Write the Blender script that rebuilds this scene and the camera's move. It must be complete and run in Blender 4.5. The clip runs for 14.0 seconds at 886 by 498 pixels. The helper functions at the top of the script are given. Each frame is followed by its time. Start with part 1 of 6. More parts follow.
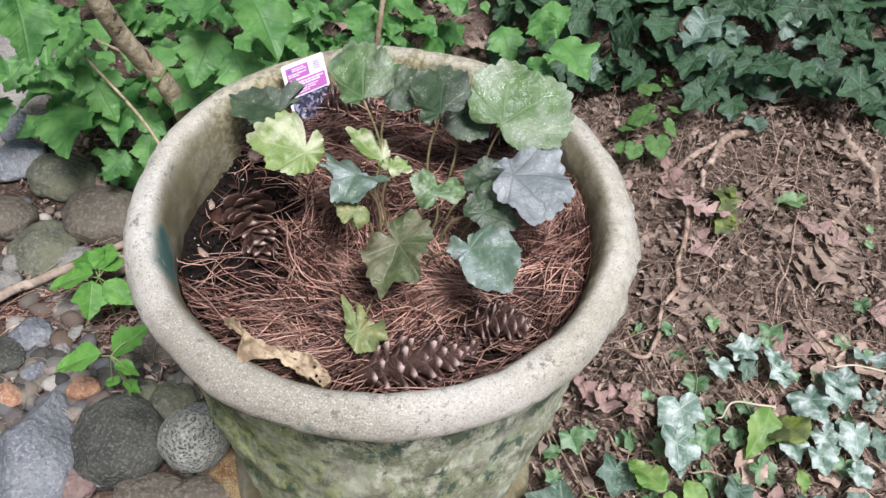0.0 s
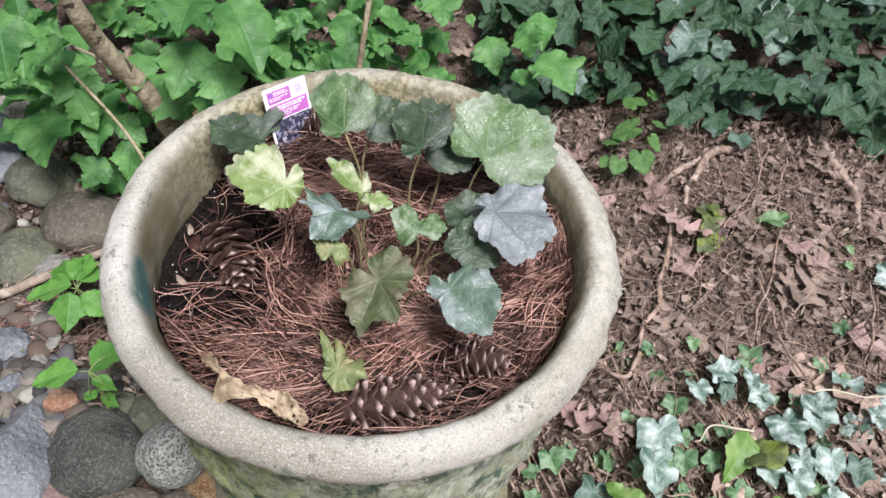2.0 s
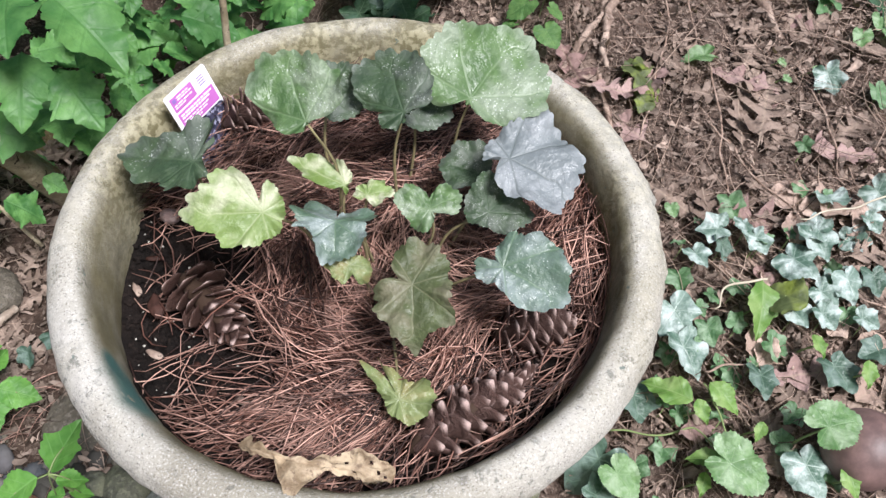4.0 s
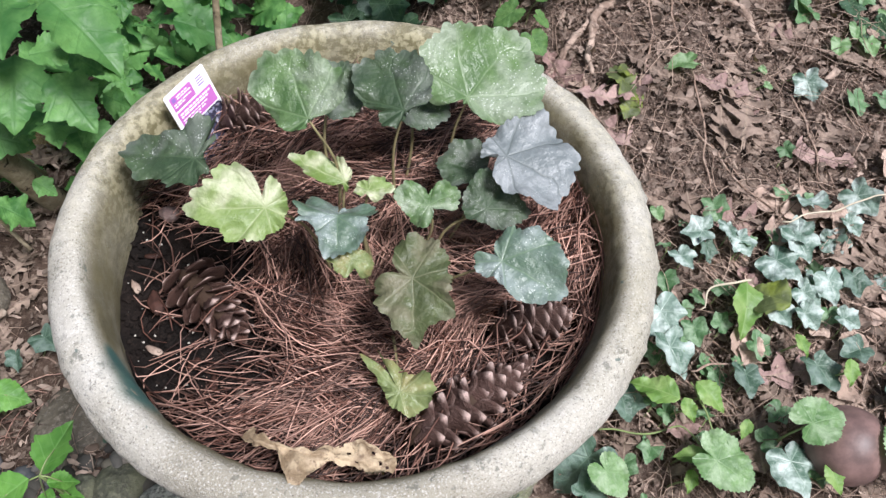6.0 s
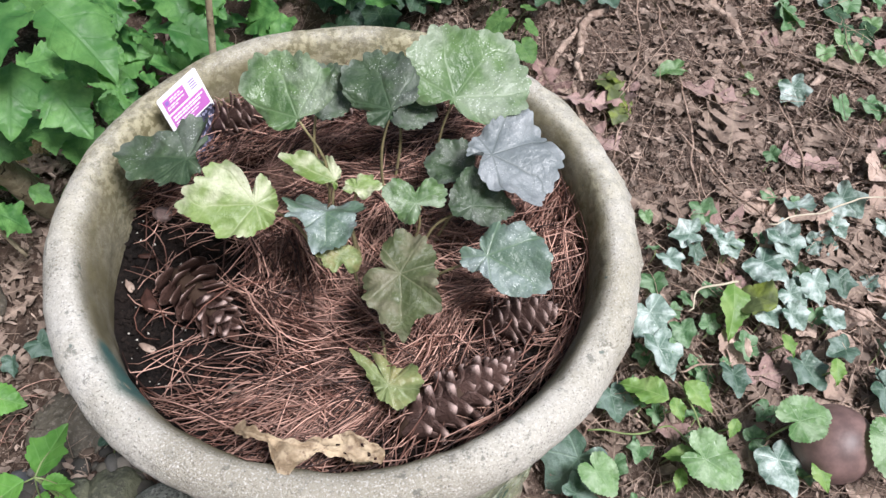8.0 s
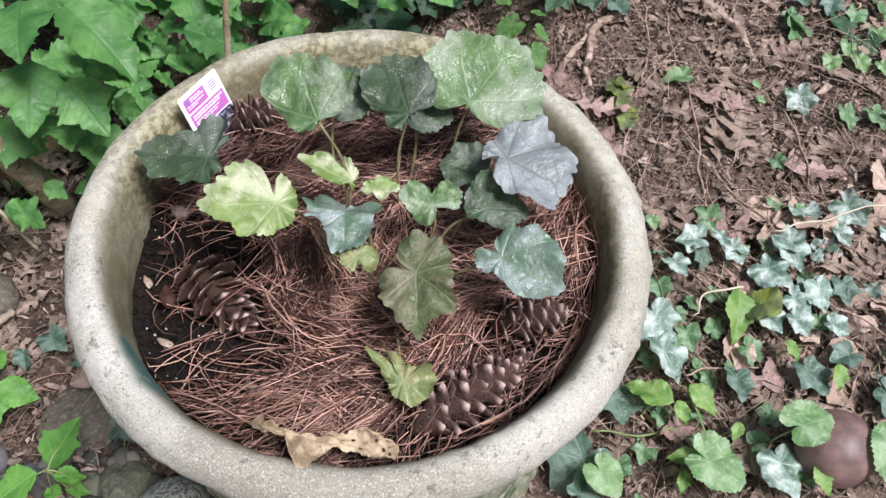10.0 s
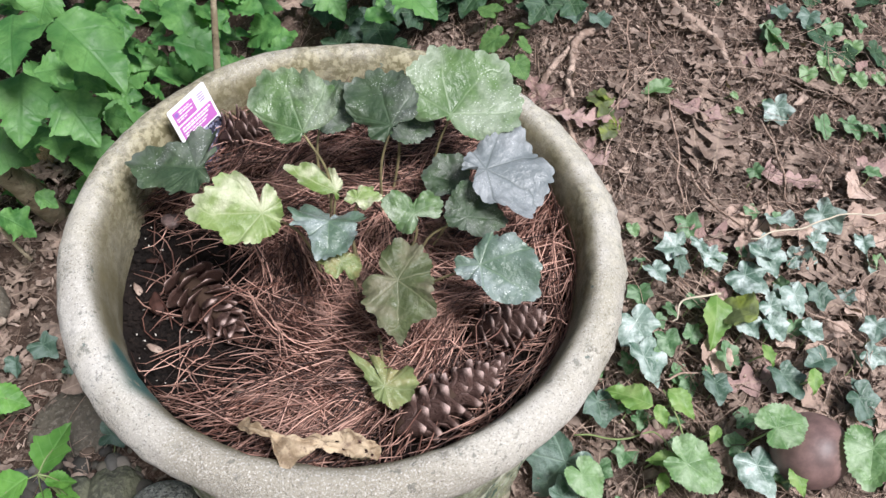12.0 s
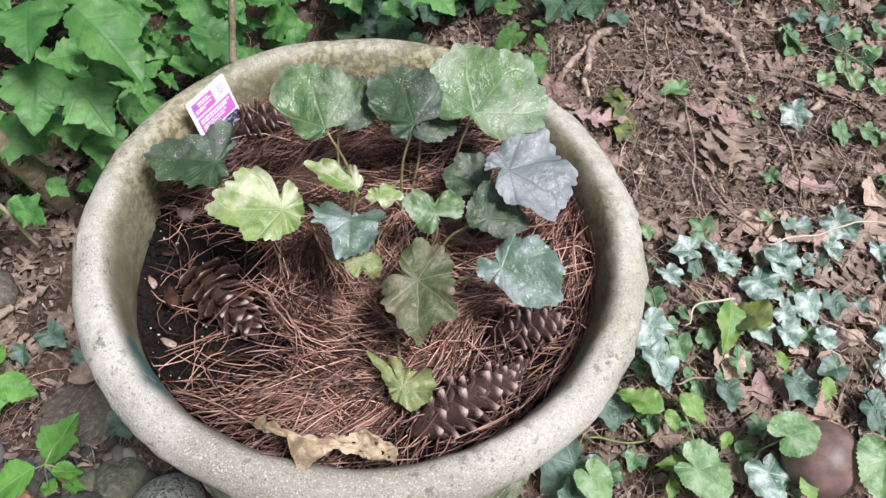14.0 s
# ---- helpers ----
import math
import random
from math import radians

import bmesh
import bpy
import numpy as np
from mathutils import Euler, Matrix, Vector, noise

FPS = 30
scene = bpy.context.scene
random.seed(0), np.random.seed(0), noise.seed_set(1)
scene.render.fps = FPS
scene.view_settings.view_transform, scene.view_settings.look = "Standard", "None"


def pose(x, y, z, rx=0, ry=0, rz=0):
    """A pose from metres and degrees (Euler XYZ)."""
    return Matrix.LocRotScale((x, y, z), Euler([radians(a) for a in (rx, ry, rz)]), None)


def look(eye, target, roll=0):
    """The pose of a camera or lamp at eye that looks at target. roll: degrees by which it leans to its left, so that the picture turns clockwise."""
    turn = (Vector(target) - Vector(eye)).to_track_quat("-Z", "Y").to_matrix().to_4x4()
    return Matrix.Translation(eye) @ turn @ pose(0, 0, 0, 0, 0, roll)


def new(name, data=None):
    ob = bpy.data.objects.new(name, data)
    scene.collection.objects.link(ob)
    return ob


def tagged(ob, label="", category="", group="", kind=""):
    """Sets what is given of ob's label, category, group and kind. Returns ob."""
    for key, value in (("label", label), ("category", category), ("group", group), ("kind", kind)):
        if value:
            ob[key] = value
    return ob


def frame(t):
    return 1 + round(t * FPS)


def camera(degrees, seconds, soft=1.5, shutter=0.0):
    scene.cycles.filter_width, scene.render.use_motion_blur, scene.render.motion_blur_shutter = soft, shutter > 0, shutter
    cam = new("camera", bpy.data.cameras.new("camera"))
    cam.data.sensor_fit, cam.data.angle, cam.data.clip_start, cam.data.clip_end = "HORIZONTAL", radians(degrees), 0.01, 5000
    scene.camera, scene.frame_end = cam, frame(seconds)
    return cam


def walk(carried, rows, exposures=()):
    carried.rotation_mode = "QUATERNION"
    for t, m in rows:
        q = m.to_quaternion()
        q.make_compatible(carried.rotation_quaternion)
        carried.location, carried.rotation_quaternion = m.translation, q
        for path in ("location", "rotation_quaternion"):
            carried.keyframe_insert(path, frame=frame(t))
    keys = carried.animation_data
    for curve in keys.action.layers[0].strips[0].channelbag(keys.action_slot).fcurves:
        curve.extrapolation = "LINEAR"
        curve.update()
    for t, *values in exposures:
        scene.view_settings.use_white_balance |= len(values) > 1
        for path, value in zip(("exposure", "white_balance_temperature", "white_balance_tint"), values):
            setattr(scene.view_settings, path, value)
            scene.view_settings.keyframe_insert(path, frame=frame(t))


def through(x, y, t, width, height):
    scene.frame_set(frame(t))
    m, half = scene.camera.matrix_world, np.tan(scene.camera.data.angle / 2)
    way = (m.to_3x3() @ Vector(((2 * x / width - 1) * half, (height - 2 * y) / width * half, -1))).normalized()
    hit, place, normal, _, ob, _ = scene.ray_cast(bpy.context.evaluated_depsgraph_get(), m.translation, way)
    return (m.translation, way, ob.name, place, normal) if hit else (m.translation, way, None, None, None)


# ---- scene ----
cam = camera(53.2, 14.0, soft=1.45, shutter=0.5)
PATH = [
    (0, 0.0264, -0.5501, 0.9359, 39.545, -2.669, 0.208),
    (0.5, 0.0230, -0.5449, 0.9341, 39.154, -2.659, 0.463),
    (1, 0.0169, -0.5314, 0.9310, 38.953, -3.046, 0.649),
    (1.5, 0.0185, -0.5179, 0.9662, 39.114, -4.673, 0.721),
    (2, 0.0286, -0.5104, 0.9615, 38.353, -3.876, 0.145),
    (2.5, 0.0482, -0.4941, 0.9342, 37.370, -1.973, 3.453),
    (3, 0.0175, -0.4553, 0.9159, 35.980, -0.758, -1.054),
    (3.5, -0.0556, -0.3879, 0.9044, 33.540, 1.362, -11.695),
    (4, -0.0845, -0.3646, 0.8967, 32.202, -1.131, -20.964),
    (6.5, -0.1058, -0.3848, 0.9022, 33.468, -2.340, -21.825),
    (7, -0.1038, -0.3961, 0.9051, 33.953, -2.306, -21.876),
    (7.5, -0.0998, -0.3988, 0.9069, 34.139, -2.207, -22.152),
    (8, -0.1057, -0.3958, 0.9040, 34.069, -2.331, -22.117),
    (10.5, -0.1198, -0.4015, 0.9196, 34.185, -3.057, -21.343),
    (11, -0.1201, -0.4114, 0.9267, 34.450, -3.601, -21.506),
    (11.5, -0.1186, -0.4147, 0.9338, 34.888, -3.445, -21.703),
    (12, -0.1181, -0.4139, 0.9335, 34.711, -3.246, -21.805),
    (12.5, -0.1196, -0.4106, 0.9309, 34.409, -3.265, -21.741),
    (13, -0.1219, -0.4073, 0.9302, 34.335, -3.359, -21.569),
    (13.5, -0.1261, -0.4035, 0.9310, 34.218, -3.675, -21.042),
    (14, -0.1296, -0.3995, 0.9290, 34.205, -4.042, -20.659),
]
walk(cam, [(t, pose(*row)) for t, *row in PATH], ((0, 0.71, 6300, 10), (1.5, 0.74, 6300, 10), (2.5, 0.78, 6300, 10), (4, 0.84, 6250, 10), (6.5, 0.79, 6250, 10), (14, 0.77, 6300, 10)))

# ---- light: soft daylight in open shade ----
world = bpy.data.worlds.new("sky")
scene.world = world
world.use_nodes = True
wn = world.node_tree
sky = wn.nodes.new("ShaderNodeTexSky")
sky.sky_type = 'NISHITA'
sky.sun_disc = False
sky.sun_elevation = radians(58)
sky.sun_rotation = radians(200)
sky.air_density, sky.dust_density, sky.ozone_density = 1.2, 3.0, 1.0
wn.links.new(sky.outputs[0], wn.nodes["Background"].inputs[0])
wn.nodes["Background"].inputs[1].default_value = 0.047
sun = new("sun", bpy.data.lights.new("sun", 'SUN'))
sun.data.energy, sun.data.angle, sun.data.color = 4.15, radians(18), (1.0, 0.962, 0.98)
sun.matrix_world = look((0.9, -1.6, 4.0), (0, 0, 0))

# ---- materials ----


class Nodes:
    """A material and short ways to wire it."""

    def __init__(self, name, rough=0.7, spec=0.3):
        self.mat = bpy.data.materials.new(name)
        self.mat.use_nodes = True
        self.t = self.mat.node_tree
        self.p = self.t.nodes["Principled BSDF"]
        self.p.inputs["Roughness"].default_value = rough
        self.p.inputs["Specular IOR Level"].default_value = spec
        self.co = self.t.nodes.new("ShaderNodeTexCoord").outputs["Object"]
        self.info = self.t.nodes.new("ShaderNodeObjectInfo")
        self.geo = self.t.nodes.new("ShaderNodeNewGeometry")

    def put(self, value, socket):
        if hasattr(value, "links"):
            self.t.links.new(value, socket)
        elif isinstance(value, tuple) and len(value) == 3 and socket.type == 'RGBA':
            socket.default_value = (*value, 1)
        else:
            socket.default_value = value

    def noise(self, scale, detail=4, rough=0.6, co=None):
        n = self.t.nodes.new("ShaderNodeTexNoise")
        n.inputs["Scale"].default_value, n.inputs["Detail"].default_value, n.inputs["Roughness"].default_value = scale, detail, rough
        self.t.links.new(co or self.co, n.inputs["Vector"])
        return n.outputs["Fac"]

    def cells(self, scale, out="Distance", feature='F1', co=None):
        n = self.t.nodes.new("ShaderNodeTexVoronoi")
        n.feature = feature
        n.inputs["Scale"].default_value = scale
        self.t.links.new(co or self.co, n.inputs["Vector"])
        return n.outputs[out]

    def math(self, op, a, b=0.0, c=0.0):
        n = self.t.nodes.new("ShaderNodeMath")
        n.operation = op
        for v, s in zip((a, b, c), n.inputs):
            self.put(v, s)
        return n.outputs[0]

    def span(self, v, lo, hi, a=0.0, b=1.0):
        n = self.t.nodes.new("ShaderNodeMapRange")
        n.interpolation_type = 'SMOOTHSTEP'
        for k, x in enumerate((v, lo, hi, a, b)):
            self.put(x, n.inputs[k])
        return n.outputs[0]

    def mix(self, f, a, b, mode='MIX'):
        n = self.t.nodes.new("ShaderNodeMix")
        n.data_type, n.blend_type = 'RGBA', mode
        self.put(f, n.inputs[0])
        self.put(a, n.inputs[6])
        self.put(b, n.inputs[7])
        return n.outputs[2]

    def ramp(self, f, *stops):
        n = self.t.nodes.new("ShaderNodeValToRGB")
        e = n.color_ramp.elements
        while len(e) < len(stops):
            e.new(0.5)
        for el, (pos, col) in zip(e, stops):
            el.position, el.color = pos, (*col, 1)
        self.put(f, n.inputs[0])
        return n.outputs[0]

    def xyz(self):
        n = self.t.nodes.new("ShaderNodeSeparateXYZ")
        self.t.links.new(self.co, n.inputs[0])
        return n.outputs

    def near(self, place, size):
        """1 close to a place of the object, 0 beyond size."""
        n = self.t.nodes.new("ShaderNodeVectorMath")
        n.operation = 'DISTANCE'
        self.t.links.new(self.co, n.inputs[0])
        n.inputs[1].default_value = place
        return self.span(n.outputs["Value"], size, size * 0.3)

    def bump(self, h, strength=0.5, dist=0.002):
        n = self.t.nodes.new("ShaderNodeBump")
        n.inputs["Strength"].default_value, n.inputs["Distance"].default_value = strength, dist
        self.put(h, n.inputs["Height"])
        self.t.links.new(n.outputs[0], self.p.inputs["Normal"])

    def done(self, colour, through=0.0):
        self.put(colour, self.p.inputs["Base Color"])
        if through:
            tr = self.t.nodes.new("ShaderNodeBsdfTranslucent")
            bright = self.mix(1.0, colour, (1.0, 1.25, 0.5), 'MULTIPLY')
            self.t.links.new(bright, tr.inputs[0])
            m = self.t.nodes.new("ShaderNodeMixShader")
            m.inputs[0].default_value = through
            out = self.t.nodes["Material Output"]
            self.t.links.new(self.p.outputs[0], m.inputs[1])
            self.t.links.new(tr.outputs[0], m.inputs[2])
            self.t.links.new(m.outputs[0], out.inputs[0])
        return self.mat


def leaf_mat(name, dark, light, vein, gap, rough=0.45, through=0.22, tone_sheen=None, spots=0.0, pinnate=False, vein_fac=0.4, wide=0.022, relief=0.5, joined=False, vary=0.45):
    """A living leaf whose mesh lies in x, y with its tip along +x; joined: many leaves in one mesh, each point keeping its place on its leaf."""
    n = Nodes(name, rough, 0.45)
    chance = n.info.outputs["Random"]
    if joined:
        own = n.t.nodes.new("ShaderNodeAttribute")
        own.attribute_name = "leaf_place"
        n.co = own.outputs["Vector"]
        chance = n.geo.outputs["Random Per Island"]
    x, y, z = n.xyz()
    r = n.math('SQRT', n.math('ADD', n.math('MULTIPLY', x, x), n.math('MULTIPLY', y, y)))
    if pinnate:
        ay = n.math('ABSOLUTE', y)
        mid = n.span(ay, 0.0, wide)
        side = n.span(n.math('PINGPONG', n.math('SUBTRACT', x, n.math('MULTIPLY', ay, 0.8)), 0.13), 0.0, wide * 0.7)
        v = n.math('MULTIPLY', mid, n.math('MAXIMUM', side, 0.35))
    else:
        wander = n.math('MULTIPLY', n.math('SUBTRACT', n.noise(1.7, 2), 0.5), 0.9)
        a = n.math('PINGPONG', n.math('ADD', n.math('ARCTAN2', y, x), n.math('MULTIPLY', wander, r)), radians(gap / 2))
        d = n.math('MULTIPLY', a, r)
        mid = n.span(d, 0.0, wide)
        side = n.span(n.math('PINGPONG', n.math('SUBTRACT', r, n.math('MULTIPLY', d, 0.9)), 0.10), 0.0, wide * 0.6)
        v = n.math('MULTIPLY', mid, n.math('MAXIMUM', side, 0.7))
    blot = n.noise(2.2, 3)
    c = n.mix(n.span(blot, 0.35, 0.68), dark, light)
    c = n.mix(n.span(chance, 0.4, 1.0, 0.0, vary), c, light)
    c = n.mix(n.span(chance, 0.45, 0.0, 0.0, vary), c, dark)
    # blotches: a leaf's own second tone, and sky sheen painted on glossy leaves
    if tone_sheen:
        c = n.mix(n.span(n.noise(1.4, 3), 0.44, 0.69), c, tone_sheen)
    c = n.mix(n.math('MULTIPLY', n.math('SUBTRACT', 1.0, v), vein_fac), c, vein)
    c = n.mix(n.math('MULTIPLY', n.span(n.noise(28, 2), 0.45, 0.75), 0.25), c, dark)
    if spots:
        s = n.math('MAXIMUM', n.span(n.cells(26), 0.26, 0.14), n.span(n.noise(11, 5, 0.7), 0.62, 0.70))
        s = n.math('MULTIPLY', s, n.span(n.noise(2.3, 3), 0.50, 0.60))
        c = n.mix(n.math('MULTIPLY', s, spots), c, (0.72, 0.76, 0.72))
    n.put(n.span(n.noise(6, 3), 0.3, 0.7, rough - 0.02, rough + 0.24), n.p.inputs["Roughness"])
    quilt = n.math('ADD', n.math('MULTIPLY', n.cells(6.5, feature='SMOOTH_F1'), -1.1), n.noise(9, 3))
    n.bump(n.math('ADD', n.math('MULTIPLY', v, 1.0 if pinnate else relief), n.math('MULTIPLY', quilt, 0.25 if pinnate else 0.7)), 0.22, 0.03)
    return n.done(c, through)


heuchera_green = leaf_mat("heuchera_green", (0.046, 0.094, 0.030), (0.112, 0.185, 0.070), (0.22, 0.30, 0.165), 50, 0.34, 0.12, (0.26, 0.31, 0.225), 0.45, vein_fac=0.3, vary=0.25)
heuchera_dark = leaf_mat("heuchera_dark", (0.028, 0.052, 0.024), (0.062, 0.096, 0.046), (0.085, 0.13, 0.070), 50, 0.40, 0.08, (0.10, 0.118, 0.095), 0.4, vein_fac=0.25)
heuchera_silver = leaf_mat("heuchera_silver", (0.105, 0.125, 0.126), (0.185, 0.207, 0.212), (0.070, 0.088, 0.080), 50, 0.38, 0.05, (0.25, 0.268, 0.275), 0.3, vein_fac=0.5)
heuchera_frost = leaf_mat("heuchera_frost", (0.07, 0.115, 0.075), (0.135, 0.185, 0.15), (0.13, 0.20, 0.11), 50, 0.34, 0.08, (0.23, 0.275, 0.265), 0.6)
heuchera_lime = leaf_mat("heuchera_lime", (0.13, 0.20, 0.05), (0.22, 0.30, 0.10), (0.40, 0.44, 0.25), 50, 0.40, 0.20, (0.56, 0.57, 0.41), 0.0, vein_fac=0.4)
heuchera_olive = leaf_mat("heuchera_olive", (0.055, 0.07, 0.028), (0.105, 0.13, 0.052), (0.20, 0.20, 0.12), 50, 0.42, 0.12, (0.16, 0.15, 0.095), 0.0)
heuchera_bitten = leaf_mat("heuchera_bitten", (0.12, 0.155, 0.055), (0.22, 0.27, 0.115), (0.30, 0.33, 0.18), 50, 0.34, 0.15, (0.22, 0.20, 0.08), 0.3)
ivy_green = leaf_mat("ivy_green", (0.010, 0.033, 0.011), (0.032, 0.082, 0.030), (0.12, 0.19, 0.105), 60, 0.52, 0.08, (0.04, 0.085, 0.05), 0.0, vein_fac=0.45, wide=0.026)
ivy_cool = leaf_mat("ivy_cool", (0.028, 0.062, 0.038), (0.078, 0.13, 0.092), (0.17, 0.245, 0.18), 60, 0.34, 0.06, (0.15, 0.205, 0.175), 0.0, vein_fac=0.5, wide=0.03)
ivy_fresh = leaf_mat("ivy_fresh", (0.05, 0.12, 0.045), (0.11, 0.21, 0.09), (0.20, 0.31, 0.16), 60, 0.36, 0.15, (0.22, 0.31, 0.20), 0.0, vein_fac=0.4, wide=0.03)
# the sky's whitish sheen on this ivy is painted in with pale blotches
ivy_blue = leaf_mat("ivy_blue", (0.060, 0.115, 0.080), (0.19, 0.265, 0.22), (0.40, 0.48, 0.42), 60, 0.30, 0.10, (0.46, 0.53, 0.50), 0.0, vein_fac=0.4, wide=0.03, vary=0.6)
bush_green = leaf_mat("bush_green", (0.038, 0.13, 0.030), (0.135, 0.295, 0.082), (0.06, 0.165, 0.042), 50, 0.46, 0.30, None, 0.0, pinnate=True, vein_fac=0.35, wide=0.03, vary=0.6)
sprout_green = leaf_mat("sprout_green", (0.075, 0.21, 0.035), (0.14, 0.32, 0.06), (0.20, 0.37, 0.12), 50, 0.45, 0.32, None, 0.0, pinnate=True, vein_fac=0.4, wide=0.03)
young_green = leaf_mat("young_green", (0.055, 0.135, 0.035), (0.125, 0.235, 0.07), (0.20, 0.37, 0.12), 50, 0.45, 0.32, None, 0.0, pinnate=True, vein_fac=0.4, wide=0.03)
herb_green = leaf_mat("herb_green", (0.08, 0.165, 0.055), (0.17, 0.29, 0.115), (0.30, 0.41, 0.23), 50, 0.36, 0.22, (0.30, 0.40, 0.25), 0.0, vein_fac=0.3)
herb_blade = leaf_mat("herb_blade", (0.10, 0.20, 0.04), (0.19, 0.32, 0.08), (0.27, 0.38, 0.15), 40, 0.4, 0.25, (0.24, 0.34, 0.12), 0.0, pinnate=True, vein_fac=0.35)
herb_olive = leaf_mat("herb_olive", (0.068, 0.088, 0.032), (0.12, 0.145, 0.06), (0.19, 0.23, 0.07), 40, 0.45, 0.25, (0.20, 0.25, 0.04), 0.0, pinnate=True, vein_fac=0.3)


def dead_leaf_mat(name, dark, light, island=False):
    n = Nodes(name, 0.75, 0.25)
    rnd = n.geo.outputs["Random Per Island"] if island else n.info.outputs["Random"]
    c = n.mix(rnd, dark, light)
    c = n.mix(n.span(n.noise(40 if island else 3, 4), 0.35, 0.7), c, dark)
    c = n.mix(n.math('MULTIPLY', n.noise(180 if island else 16, 3), 0.35), c, light)
    if not island:
        x, y, z = n.xyz()
        c = n.mix(n.span(n.math('ABSOLUTE', y), 0.022, 0.0, 0.0, 0.6), c, (0.36, 0.28, 0.215))
    n.bump(n.noise(200 if island else 12, 4), 0.4, 0.002 if island else 0.03)
    return n.done(c, 0.08)


litter_brown = dead_leaf_mat("litter_brown", (0.056, 0.041, 0.032), (0.44, 0.338, 0.275), True)
oak_brown = dead_leaf_mat("oak_brown", (0.095, 0.066, 0.050), (0.36, 0.272, 0.218))
oak_pink = dead_leaf_mat("oak_pink", (0.23, 0.145, 0.13), (0.43, 0.305, 0.275))
leaf_pale = dead_leaf_mat("leaf_pale", (0.30, 0.21, 0.165), (0.62, 0.48, 0.40))


def needle_mat(name, a, b, c3):
    n = Nodes(name, 0.5, 0.35)
    c = n.ramp(n.geo.outputs["Random Per Island"], (0.0, a), (0.25, a), (0.5, b), (0.85, c3), (1.0, tuple(v * 1.25 for v in c3)))
    c = n.mix(n.span(n.noise(26, 3), 0.36, 0.58, 0.5, 0.0), c, a)
    c = n.mix(n.math('MULTIPLY', n.span(n.noise(17, 2), 0.52, 0.68), 0.4), c, c3)
    return n.done(c)


needle_brown = needle_mat("needle_brown", (0.034, 0.015, 0.011), (0.19, 0.085, 0.060), (0.58, 0.35, 0.275))
stalk_brown = needle_mat("stalk_brown", (0.08, 0.052, 0.038), (0.20, 0.13, 0.095), (0.42, 0.31, 0.24))


def soil_mat(name, a, b, light, speck=0.0, scale=1.0):
    n = Nodes(name, 0.92, 0.15)
    c = n.mix(n.span(n.noise(9 * scale, 5), 0.35, 0.65), a, b)
    c = n.mix(n.span(n.noise(90 * scale, 5, 0.7), 0.5, 0.72), c, light)
    if speck:
        s = n.math('MULTIPLY', n.span(n.cells(150), 0.22, 0.12), n.span(n.noise(60, 2), 0.56, 0.6))
        c = n.mix(n.math('MULTIPLY', s, speck), c, (0.6, 0.58, 0.52))
    n.bump(n.math('ADD', n.noise(70 * scale, 6, 0.7), n.noise(300 * scale, 3)), 0.9, 0.006)
    return n.done(c)


potting_soil_mat = soil_mat("potting_soil", (0.010, 0.008, 0.007), (0.018, 0.013, 0.011), (0.035, 0.025, 0.02), 0.0, 2.0)
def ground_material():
    """Dark soil under the gravel, paler dry reddish crumbs on the bank."""
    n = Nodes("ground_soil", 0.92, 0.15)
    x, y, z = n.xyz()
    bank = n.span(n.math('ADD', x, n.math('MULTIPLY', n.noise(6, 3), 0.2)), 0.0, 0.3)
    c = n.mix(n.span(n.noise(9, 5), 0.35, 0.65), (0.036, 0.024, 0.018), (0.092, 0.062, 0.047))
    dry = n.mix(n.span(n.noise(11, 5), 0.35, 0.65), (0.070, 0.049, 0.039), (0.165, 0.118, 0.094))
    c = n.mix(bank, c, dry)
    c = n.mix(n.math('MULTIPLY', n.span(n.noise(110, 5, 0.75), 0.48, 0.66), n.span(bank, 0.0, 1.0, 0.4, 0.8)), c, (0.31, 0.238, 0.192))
    c = n.mix(n.span(n.noise(170, 4, 0.7), 0.56, 0.68, 0.0, 0.8), c, (0.04, 0.027, 0.02))
    n.bump(n.math('ADD', n.noise(70, 6, 0.7), n.noise(300, 3)), 0.9, 0.006)
    return n.done(c)


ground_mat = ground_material()


